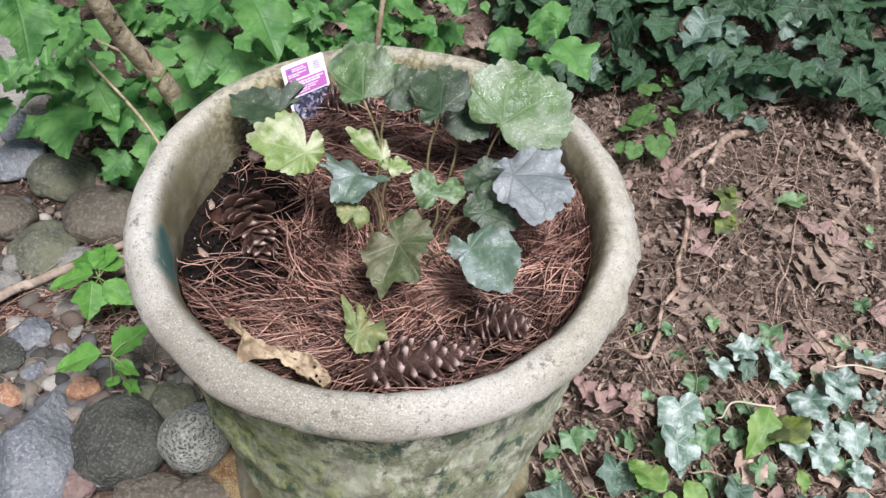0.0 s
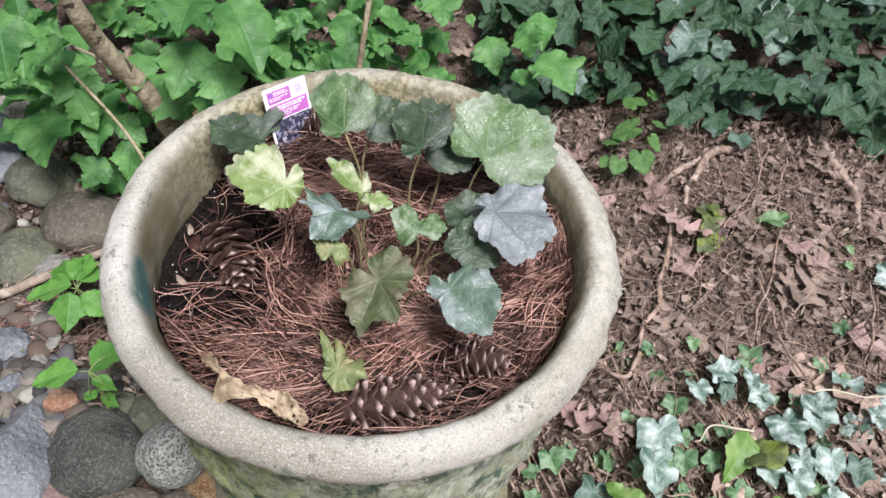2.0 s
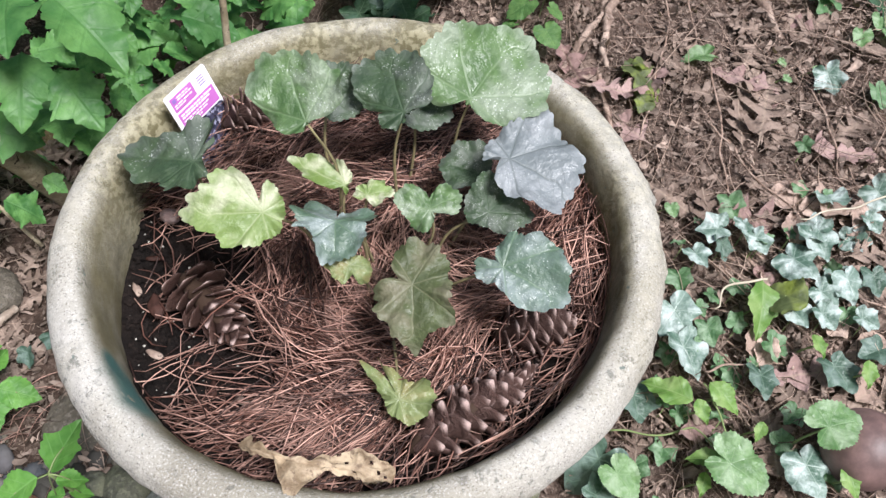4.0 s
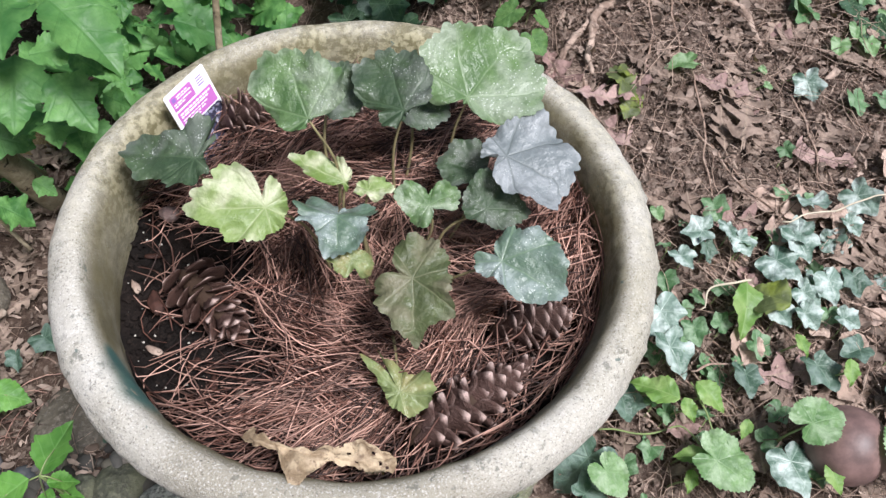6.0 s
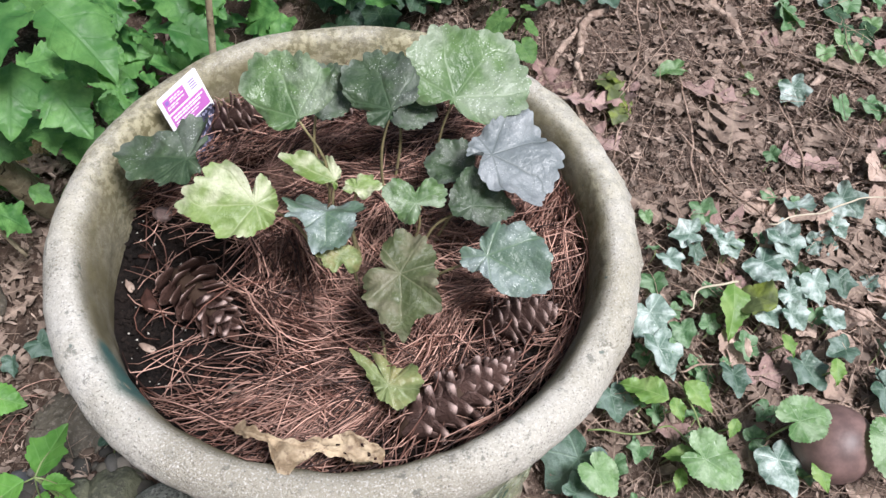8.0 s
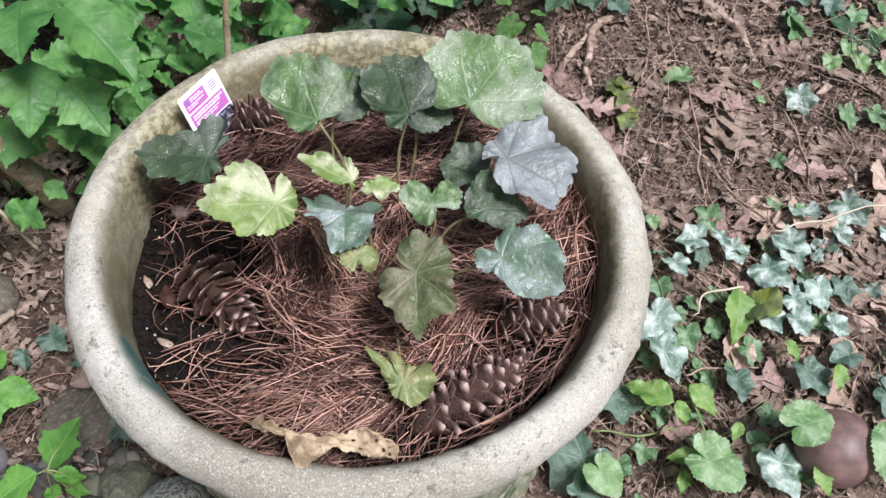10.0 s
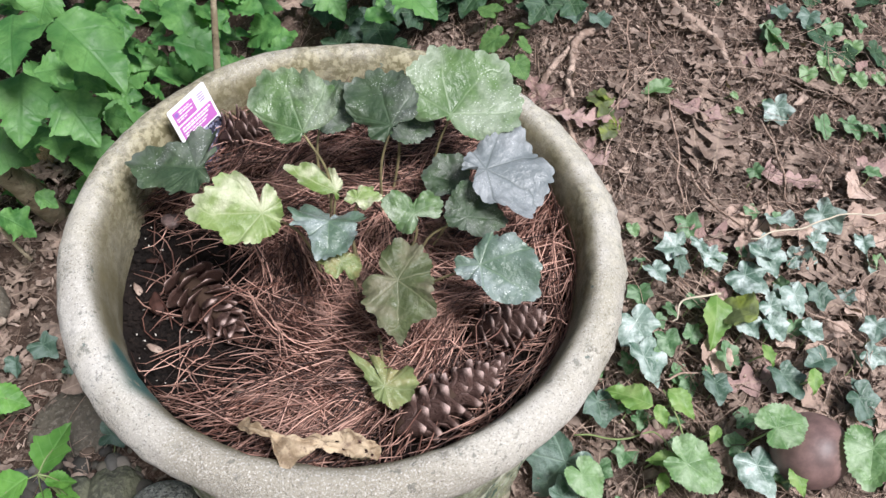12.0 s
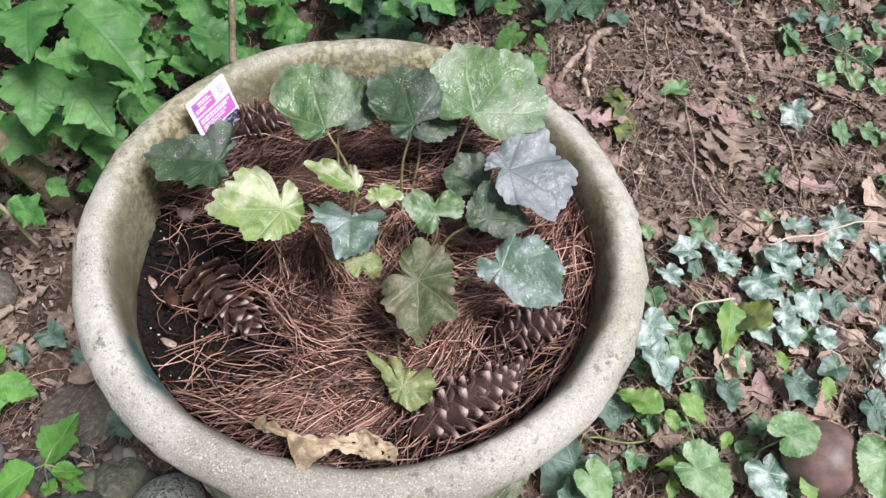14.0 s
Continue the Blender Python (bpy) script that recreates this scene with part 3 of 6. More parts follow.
OAK_B = [
    (0.730, 0.297, 0.024, 0.046, 20),
    (0.650, 0.329, 0.025, 0.027, 140),
    (0.777, 0.402, 0.028, 0.029, 90),
    (0.588, 0.148, 0.018, 0.028, 10),
    (0.260, -0.128, -0.068, 0.028, 60),
    (0.629, -0.048, 0.010, 0.032, 200),
    (0.617, -0.113, 0.007, 0.031, 30),
    (0.427, -0.152, -0.018, 0.029, 110),
    (0.380, -0.033, -0.026, 0.026, -30),
    (0.283, -0.140, -0.061, 0.025, 150),
    (0.781, 0.251, 0.022, 0.037, -60),
]
HOOK = [
    (0.394, -0.033, 0.011, 0.003),
    (0.417, -0.017, 0.018, 0.003),
    (0.446, -0.019, 0.025, 0.003),
    (0.461, -0.025, 0.028, 0.003),
]
STICK = [
    (-0.616, 0.193, -0.137, 0.004),
    (-0.576, 0.219, -0.136, 0.004),
    (-0.499, 0.268, -0.134, 0.004),
    (-0.415, 0.325, -0.132, 0.004),
    (-0.388, 0.342, -0.131, 0.004),
]
ROOT_ARCH = [
    (0.538, 0.454, 0.031),
    (0.509, 0.445, 0.027),
    (0.482, 0.419, 0.021),
    (0.461, 0.386, 0.016),
    (0.446, 0.347, 0.011),
]
ROOT_FORK = [
    (0.482, 0.438, 0.022),
    (0.453, 0.415, 0.015),
    (0.421, 0.395, 0.007),
    (0.393, 0.377, -0.002),
]
ROOT_BACK = [
    (0.676, 0.464, 0.035),
    (0.685, 0.405, 0.032),
    (0.699, 0.373, 0.031),
    (0.695, 0.334, 0.029),
    (0.685, 0.298, 0.028),
]
STEM_WOODY = [
    (0.430, 0.349, 0.011),
    (0.418, 0.292, 0.006),
    (0.399, 0.230, -0.002),
    (0.382, 0.174, -0.009),
    (0.357, 0.134, -0.018),
    (0.351, 0.100, -0.021),
    (0.331, 0.074, -0.028),
    (0.297, 0.099, -0.038),
]
STEM_B = [
    (0.610, 0.430, 0.035),
    (0.587, 0.375, 0.033),
    (0.568, 0.330, 0.030),
]
STEM_C = [
    (0.566, 0.293, 0.031),
    (0.549, 0.238, 0.027),
    (0.529, 0.193, 0.023),
    (0.507, 0.147, 0.019),
    (0.494, 0.097, 0.014),
]
STEM_E = [
    (0.517, 0.212, 0.023),
    (0.527, 0.161, 0.022),
    (0.532, 0.110, 0.020),
    (0.543, 0.073, 0.020),
    (0.552, 0.038, 0.019),
]
STEM_F = [
    (0.671, 0.213, 0.029),
    (0.668, 0.159, 0.026),
    (0.651, 0.113, 0.025),
    (0.629, 0.073, 0.023),
]
STEM_G = [
    (0.586, 0.454, 0.038),
    (0.552, 0.380, 0.033),
    (0.515, 0.325, 0.027),
    (0.478, 0.276, 0.019),
    (0.441, 0.231, 0.009),
    (0.423, 0.208, 0.004),
]
STEM_H = [
    (0.546, -0.085, 0.029),
    (0.570, -0.108, 0.030),
    (0.587, -0.147, 0.029),
]
STEM_I = [
    (0.357, -0.089, -0.017),
    (0.380, -0.093, -0.010),
    (0.406, -0.100, -0.003),
]
STEM_D = [
    (0.527, 0.021, 0.051),
    (0.576, 0.015, 0.055),
    (0.617, 0.012, 0.055),
    (0.659, 0.008, 0.055),
    (0.718, -0.006, 0.055),
]
STEM_GREEN = [
    (0.344, -0.104, -0.006),
    (0.343, -0.136, -0.008),
    (0.342, -0.172, -0.010),
]
STEM_LOW = [
    (0.237, -0.102, -0.057),
    (0.282, -0.126, -0.043),
    (0.317, -0.140, -0.032),
    (0.330, -0.176, -0.029),
]
OLIVE_LEAVES = [
    (0.476, 0.322, 0.025, 0.033, 80),
    (0.484, 0.324, 0.027, 0.022, -33),
    (0.473, 0.285, 0.023, 0.034, 10),
    (0.459, 0.265, 0.019, 0.021, -141),
]

# ---- mesh helpers ----
rng = random.Random(7)


def mesh_of(name, verts, faces, material, smooth=True):
    me = bpy.data.meshes.new(name)
    me.from_pydata([tuple(v) for v in verts], [], faces)
    me.materials.append(material)
    if smooth:
        me.polygons.foreach_set("use_smooth", [True] * len(me.polygons))
    me.update()
    return me


def part(name, me, parent, m=None, label=""):
    ob = new(name, me)
    ob.parent = parent
    if m is not None:
        ob.matrix_local = m
    return tagged(ob, label)


def thing(name, label, category, place=(0, 0, 0), group="", kind=""):
    ob = new(name)
    ob.location = place
    ob.empty_display_size = 0.02
    return tagged(ob, label, category, group, kind)


def ground_z(x, y):
    s = min(max((x + 0.15) / 0.75, 0), 1)
    z = -0.175 + 0.175 * s * s * (3 - 2 * s) + 0.04 * min(max(y, -0.4), 0.5)
    return z + 0.35 * max(0, min(y, 2.0) - 0.5) ** 1.2 * min(max((x + 0.25) / 0.4, 0), 1)


def smooth_line(points, steps=6):
    """A soft curve through the points."""
    pts = [Vector(p) for p in points]
    pts = [pts[0] * 2 - pts[1]] + pts + [pts[-1] * 2 - pts[-2]]
    out = []
    for a, b, c, d in zip(pts, pts[1:], pts[2:], pts[3:]):
        for k in range(steps):
            t = k / steps
            out.append(0.5 * ((2 * b) + (c - a) * t + (2 * a - 5 * b + 4 * c - d) * t * t + (3 * b - a - 3 * c + d) * t ** 3))
    return out + [pts[-2]]


def tube(name, points, radii, material, sides=7, lump=0.0, seed=0):
    """A round stem along the points, radii from first to last."""
    n = len(points)
    verts, faces = [], []
    side = None
    for i, p in enumerate(points):
        d = (points[min(i + 1, n - 1)] - points[max(i - 1, 0)]).normalized()
        if side is None:
            side = d.orthogonal().normalized()
        side = (side - d * side.dot(d)).normalized()
        up = d.cross(side)
        f = i / (n - 1) * (len(radii) - 1)
        k = min(int(f), len(radii) - 2)
        r = radii[k] + (radii[k + 1] - radii[k]) * (f - k)
        for j in range(sides):
            a = 2 * math.pi * j / sides
            q = r * (1 + lump * noise.noise(Vector((i * 0.9 + seed, j * 1.7, seed))))
            verts.append(p + side * (q * math.cos(a)) + up * (q * math.sin(a)))
    for i in range(n - 1):
        for j in range(sides):
            k = (j + 1) % sides
            faces.append((i * sides + j, i * sides + k, (i + 1) * sides + k, (i + 1) * sides + j))
    faces.append(tuple(range(sides))[::-1])
    faces.append(tuple((n - 1) * sides + j for j in range(sides)))
    return mesh_of(name, verts, faces, material)


def along(stops, x):
    """Linear interpolation in a list of pairs."""
    for (a, p), (b, q) in zip(stops, stops[1:]):
        if x <= b:
            return p + (q - p) * (x - a) / (b - a)
    return stops[-1][1]


def lobed_edge(lobes, deep=0.20):
    """The outline of a leaf whose lobes end at (degrees from the tip, length)."""
    most = max(r for _, r in lobes)
    ring = sorted((a, r / most) for a, r in lobes)
    ring = [(a - 360, r) for a, r in ring] + ring + [(a + 360, r) for a, r in ring]

    def edge(a, seed):
        d = math.degrees(a)
        for (p, r), (q, s) in zip(ring, ring[1:]):
            if p <= d <= q:
                t = (d - p) / max(q - p, 1e-3)
                t = t + 0.4 * (t * t * (3 - 2 * t) - t)
                wide = q - p
                cleft = math.exp(-((t - 0.5) / 0.17) ** 2)
                if wide > 78:
                    dip = 0.75 if wide > 85 else 0.4
                    base = (r + (s - r) * t) * (1 - dip * math.sin(math.pi * t) ** 0.7)
                else:
                    base = (r + (s - r) * t) * (1.0 - deep * cleft * min(1, wide / 34))
                break
        saw = abs(((d / 11.0 + seed * 0.37 + 0.35 * noise.noise(Vector((a * 3, seed, 4)))) % 1.0) - 0.5) * 2
        return base * (0.96 + 0.06 * (1 - saw * saw) + 0.07 * noise.noise(Vector((a * 2.0, seed, 2))))
    return edge


def plane_pose(centre, normal, tip, size):
    """Stalk's end at centre, +x towards tip in the plane of the normal."""
    c, z = Vector(centre), Vector(normal).normalized()
    x = Vector(tip) - c
    x = (x - z * x.dot(z)).normalized()
    y = z.cross(x)
    m = Matrix((x * size, y * size, z * size)).transposed().to_4x4()
    m.translation = c
    return m


def ivy_edge(a, seed):
    d = abs(math.degrees(a))
    e = along([(0, 1.03), (7, 0.91), (18, 0.75), (31, 0.66), (42, 0.69), (51, 0.78), (57, 0.86), (64, 0.78), (80, 0.64), (98, 0.60), (114, 0.66), (122, 0.70), (134, 0.65), (152, 0.52), (170, 0.38), (180, 0.12)], d)
    return e * (1 + 0.28 * noise.noise(Vector((a * 0.9, seed * 3.1, 5))))


def herb_edge(a, seed):
    d = abs(math.degrees(a))
    e = along([(0, 1.05), (10, 0.95), (28, 0.80), (55, 0.70), (90, 0.66), (120, 0.68), (148, 0.66), (166, 0.5), (176, 0.24), (180, 0.10)], d)
    return e * (0.95 + 0.09 * ((d / 9.0) % 1.0) + 0.14 * noise.noise(Vector((a, seed * 2.3, 6))))


def leaf_mesh(name, edge, material, seed, gap=50, cup=0.10, fold=0.05, ruffle=0.10, around=96, rings=5, droop=0.1, frill=0.15, vee=0.0, ears=0.0):
    """A unit leaf in x, y about the end of its stalk, tip along +x."""
    verts, faces = [Vector((0, 0, 0))], []
    for i in range(1, rings + 1):
        f = i / rings
        for j in range(around):
            a = -math.pi + 2 * math.pi * (j + 0.5) / around
            r = edge(a, seed) * f
            g = (math.degrees(abs(a)) / gap) % 1.0
            g = min(g, 1 - g) * 2
            z = fold * f * (g - 0.35) * r + cup * r * r * 0.5
            z += ruffle * f * f * noise.noise(Vector((math.cos(a) * r * 2.4, math.sin(a) * r * 2.4, seed)))
            z += ruffle * frill * f ** 3 * math.sin(a * 9 + seed)
            x = r * math.cos(a)
            z += vee * abs(r * math.sin(a)) - droop * max(0, x) ** 2 - ears * max(0, -x - 0.05)
            verts.append(Vector((x, r * math.sin(a), z)))
    for j in range(around):
        k = (j + 1) % around
        faces.append((0, 1 + j, 1 + k))
        for i in range(rings - 1):
            p = 1 + i * around
            faces.append((p + j, p + around + j, p + around + k, p + k))
    return mesh_of(name, verts, faces, material)


def pinnate_mesh(name, material, seed, width=0.42, teeth=9, lobed=0.0, fold=0.25, curl=0.25, wave=0.08, rows=54, cols=9, saw=0.14):
    """A toothed leaf with one midrib along x, one unit long, its stalk at x = -0.45."""
    verts, faces = [], []
    outline = [(0, 0.04), (0.05, 0.42), (0.15, 0.78), (0.33, 1.0), (0.5, 0.90), (0.7, 0.60), (0.86, 0.30), (0.95, 0.12), (1.0, 0.01)]
    for i in range(rows + 1):
        u = i / rows
        for j in range(cols):
            s = j / (cols - 1) * 2 - 1
            w = width * along(outline, u) * (1 + 0.16 * noise.noise(Vector((u * 2.5, seed, 3 if s > 0 else 8))))
            w *= 1 + lobed * (math.exp(-((u - 0.48) / 0.07) ** 2) - 0.6 * math.exp(-((u - 0.63) / 0.05) ** 2))
            tooth = (u * teeth + (0.3 if s > 0 else 0)) % 1.0
            w *= 1 - saw * 0.55 + saw * (tooth if tooth < 0.8 else (1 - tooth) * 4) + saw * 0.14 * ((u * teeth * 3) % 1.0)
            y = s * w
            x = u - 0.45 + 0.10 * abs(y)
            z = fold * abs(y) - curl * max(0, u - 0.2) ** 2 * 0.6 - 0.35 * curl * y * y
            z += wave * abs(s) * noise.noise(Vector((x * 3.5, y * 3.5, seed))) + 0.005 * abs(s) * math.sin(2 * math.pi * (u - 0.5 * abs(y)) * 7)
            verts.append((x, y, z))
    for i in range(rows):
        for j in range(cols - 1):
            a = i * cols + j
            faces.append((a, a + 1, a + cols + 1, a + cols))
    return mesh_of(name, verts, faces, material)


def flat_pose(place, size, heading, tilt, roll):
    return pose(*place, 0, 0, heading) @ pose(0, 0, 0, roll, tilt, 0) @ Matrix.Diagonal((size, size, size, 1))


# ---- ground ----
def build_ground():
    verts, faces = [], []
    radii = [0.0]
    r = 0.05
    while r < 3000:
        radii.append(r)
        r += 0.02 if r < 1.3 else r * 0.16
    sides = 200
    verts.append((0, 0, ground_z(0, 0)))
    for r in radii[1:]:
        fade = 1 if r < 2 else max(0.0, 1 - (r - 2) / 4)
        for j in range(sides):
            a = 2 * math.pi * j / sides
            x, y = r * math.cos(a), r * math.sin(a)
            z = ground_z(x, y) if r < 6 else 0.35 * 1.5 ** 1.2 * min(max((x + 0.25) / 0.4, 0), 1) + (-0.175 if x < 0 else 0.0)
            z += fade * (0.012 * noise.fractal(Vector((x * 9, y * 9, 1)), 0.8, 2.0, 4) + 0.01 * noise.noise(Vector((x * 3, y * 3, 7))))
            if r < 0.3:
                z = min(z, ground_z(x, y))
            verts.append((x, y, z))
    for j in range(sides):
        k = (j + 1) % sides
        faces.append((0, 1 + j, 1 + k))
        for i in range(len(radii) - 2):
            p = 1 + i * sides
            faces.append((p + j, p + sides + j, p + sides + k, p + k))
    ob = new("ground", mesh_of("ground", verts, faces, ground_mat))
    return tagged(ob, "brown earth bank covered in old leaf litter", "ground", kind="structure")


build_ground()


# ---- the planter ----
def lathe(name, profile, material, sides, shape):
    """Turns (radius, height) pairs round z; shape(angle, height) is added to the radius."""
    verts, faces = [], []
    n = len(profile)
    for r, z in profile:
        for j in range(sides):
            a = 2 * math.pi * j / sides
            q = r + shape(a, r, z)
            lift = 0.005 * max(0.0, -math.sin(a)) ** 2 * min(max((z - 0.25) / 0.05, 0.0), 1.0)
            verts.append((q * math.cos(a), q * math.sin(a), z + lift + 0.5 * shape(a + 9, r, z)))
    for i in range(n - 1):
        for j in range(sides):
            k = (j + 1) % sides
            faces.append((i * sides + j, i * sides + k, (i + 1) * sides + k, (i + 1) * sides + j))
    return mesh_of(name, verts, faces, material)


def fine(profile, step):
    pts = smooth_line([(r, z, 0) for r, z in profile], 6)
    out = [pts[0]]
    for p in pts[1:]:
        if (p - out[-1]).length >= step:
            out.append(p)
    return [(p.x, p.y) for p in out]


def rough_wall(a, r, z):
    p = Vector((math.cos(a) * r, math.sin(a) * r, z))
    return 0.0022 * noise.noise(p * 22) + 0.0012 * noise.noise(p * 75)


def worn_rim(a, r, z):
    chip = 0.0028 * max(0.0, -math.cos(a)) ** 2
    if r > 0.222:
        p = Vector((math.cos(a) * 5, math.sin(a) * 5, z * 40))
        side = max(0.0, math.cos(a - 0.2)) ** 2
        crust = max(0.0, noise.noise(p * 1.6 + Vector((3, 1, 7))) + 0.25)
        chip += side * (-0.005 * max(0.0, noise.noise(p * 2.2)) + (0.0045 * noise.noise(p * 7.0) + 0.006 * crust) * math.exp(-((z - 0.316) / 0.009) ** 2))
    return rough_wall(a, r, z) + chip


def relief(a, r, z):
    """Cast swags of leaves round the body."""
    u = (a * 4 / math.pi) % 1.0
    sag = 0.20 - 0.10 * (1 - (2 * u - 1) ** 2)
    band = math.exp(-((z - sag) / 0.022) ** 2)
    q = Vector((math.cos(a) * 1.2, math.sin(a) * 1.2, z * 7.0)) * 5.5
    cast = max(0.0, 0.55 - noise.voronoi(q)[0][0])
    drop = math.exp(-((u if u < 0.5 else u - 1) / 0.07) ** 2) * (1 if -0.05 < z < 0.22 else 0)
    return rough_wall(a, r, z) * 1.6 + cast * (0.010 * band + 0.003) + 0.003 * band + 0.004 * drop


def build_planter():
    pot = thing("planter", "weathered round concrete planter with green patina, standing on earth", "planter", (0, 0, ground_z(0, 0)))
    base = Matrix.Translation((0, 0, -ground_z(0, 0)))
    rim = [(0.197, 0.205), (0.1955, 0.25), (0.1945, 0.285), (0.1952, 0.306), (0.1982, 0.325), (0.2050, 0.3390), (0.2150, 0.3420), (0.2255, 0.3365), (0.2315, 0.326), (0.2330, 0.317), (0.2310, 0.309), (0.2262, 0.303), (0.2185, 0.299)]
    body = [(0.2200, 0.3010), (0.2165, 0.27), (0.209, 0.22), (0.204, 0.16), (0.197, 0.10), (0.190, 0.03), (0.182, -0.03), (0.173, -0.08), (0.170, -0.098)]
    foot = [(0.168, -0.096), (0.180, -0.101), (0.192, -0.113), (0.197, -0.135), (0.195, -0.165), (0.188, -0.195)]
    part("rim", lathe("rim", fine(rim, 0.0035), concrete_rim, 260, worn_rim), pot, base, "rounded concrete rim with worn speckled grit")
    part("body", lathe("body", fine(body, 0.005), concrete_body, 300, relief), pot, base, "tapered wall with cast relief, mossy green and teal")
    part("foot", lathe("foot", fine(foot, 0.004), concrete_rim, 160, rough_wall), pot, base, "rounded concrete foot ring")


build_planter()


def bed_z(x, y):
    """Height of the mulch in the planter."""
    left = min(max((-0.115 - x) / 0.07, 0.0), 1.0) * min(max((y + 0.10) / 0.05, 0.0), 1.0)
    return 0.281 - 0.012 * left + 0.014 * noise.noise(Vector((x * 14, y * 14, 3))) + 0.006 * noise.noise(Vector((x * 40, y * 40, 9))) + 0.006 * min(1, max(0, 1 - math.hypot(x, y) / 0.15))


def build_soil():
    verts, faces = [(0, 0, bed_z(0, 0))], []
    sides, rings = 120, 40
    for i in range(1, rings + 1):
        r = 0.199 * i / rings
        for j in range(sides):
            a = 2 * math.pi * j / sides
            x, y = r * math.cos(a), r * math.sin(a)
            verts.append((x, y, bed_z(x, y) - 0.004 + 0.003 * noise.noise(Vector((x * 120, y * 120, 4)))))
    for j in range(sides):
        k = (j + 1) % sides
        faces.append((0, 1 + j, 1 + k))
        for i in range(rings - 1):
            p = 1 + i * sides
            faces.append((p + j, p + sides + j, p + sides + k, p + k))
    ob = new("potting_soil", mesh_of("potting_soil", verts, faces, potting_soil_mat))
    tagged(ob, "dark crumbly potting soil filling the planter", "soil", kind="stuff")
    # crumbs of white perlite on the bare soil
    ball = bmesh.new()
    bmesh.ops.create_icosphere(ball, subdivisions=1, radius=1)
    bv = [v.co.copy() for v in ball.verts]
    bf = [tuple(v.index for v in f.verts) for f in ball.faces]
    ball.free()
    verts, faces = [], []
    for k in range(64):
        a, q = rng.uniform(2.45, 3.55), rng.uniform(0.125, 0.192)
        x, y = q * math.cos(a), q * math.sin(a)
        s = rng.choice((0.0006, 0.0008, 0.0010, 0.0012, 0.0018))
        o = len(verts)
        verts += [Vector((x, y, bed_z(x, y) + 0.0005)) + Vector((v.x * rng.uniform(0.6, 1.4), v.y * rng.uniform(0.6, 1.2), v.z * rng.uniform(0.4, 0.9))) * s for v in bv]
        faces += [tuple(i + o for i in f) for f in bf]
    crumbs_v, crumbs_f = [], []
    for k in range(1900):
        a, q = rng.uniform(2.2, 4.1), rng.uniform(0.10, 0.194)
        x, y = q * math.cos(a), q * math.sin(a)
        s = rng.choice((0.0012, 0.0016, 0.0022, 0.0032, 0.0048))
        o = len(crumbs_v)
        crumbs_v += [Vector((x, y, bed_z(x, y) - 0.001)) + Vector((v.x * rng.uniform(0.6, 1.3), v.y * rng.uniform(0.6, 1.3), v.z * rng.uniform(0.5, 1))) * s for v in bv]
        crumbs_f += [tuple(i + o for i in f) for f in bf]
    tagged(new("soil_crumbs", mesh_of("soil_crumbs", crumbs_v, crumbs_f, potting_soil_mat, False)), "dark crumbs of bark and soil", "soil", kind="stuff")
    tagged(new("perlite", mesh_of("perlite", verts, faces, perlite_mat)), "white perlite crumbs lying on the potting soil", "perlite", kind="stuff")


build_soil()


# ---- needles ----
def strands(name, count, place, width, material, label, category, stations=5):
    """Many thin bent blades in one mesh. place(k) gives points of one blade."""
    verts, faces = [], []
    for k in range(count):
        pts = place(k)
        if pts is None:
            continue
        o, n = len(verts), len(pts)
        w = width * rng.uniform(0.75, 1.25)
        for i, p in enumerate(pts):
            d = (pts[min(i + 1, n - 1)] - pts[max(i - 1, 0)]).normalized()
            s = d.cross(Vector((0, 0, 1)))
            s = s.normalized() if s.length > 1e-6 else Vector((1, 0, 0))
            u = s.cross(d)
            t = w * (0.45 if i in (0, n - 1) else 1.0)
            verts += [p - s * t, p + s * t, p + u * t]
        for i in range(n - 1):
            a, b = o + 3 * i, o + 3 * i + 3
            faces += [(a, a + 1, b + 1, b), (a + 1, a + 2, b + 2, b + 1), (a + 2, a, b, b + 2)]
    ob = new(name, mesh_of(name, verts, faces, material))
    return tagged(ob, label, category, kind="stuff")


tuft = [0, 0, 0, 0]


def bare_soil(x, y):
    """1 where the potting soil lies open."""
    wob = 0.3 * noise.noise(Vector((x * 30, y * 30, 5)))
    d = min(math.hypot((x + 0.170) / 0.066, (y - 0.036) / 0.112), math.hypot((x + 0.112) / 0.026, (y + 0.078) / 0.020) + 0.2)
    return 1.25 - 0.55 * (d + wob)


CONE_LINES = [((-0.139, 0.033), (-0.109, -0.043), 0.017), ((-0.022, -0.166), (0.086, -0.143), 0.017), ((0.068, -0.104), (0.124, -0.116), 0.014)]


def on_cone(x, y):
    """True above one of the cones lying in the mulch."""
    for (ax, ay), (bx, by), reach in CONE_LINES:
        t = min(max(((x - ax) * (bx - ax) + (y - ay) * (by - ay)) / ((bx - ax) ** 2 + (by - ay) ** 2), 0.0), 1.0)
        if math.hypot(x - ax - t * (bx - ax), y - ay - t * (by - ay)) < reach:
            return True
    return False


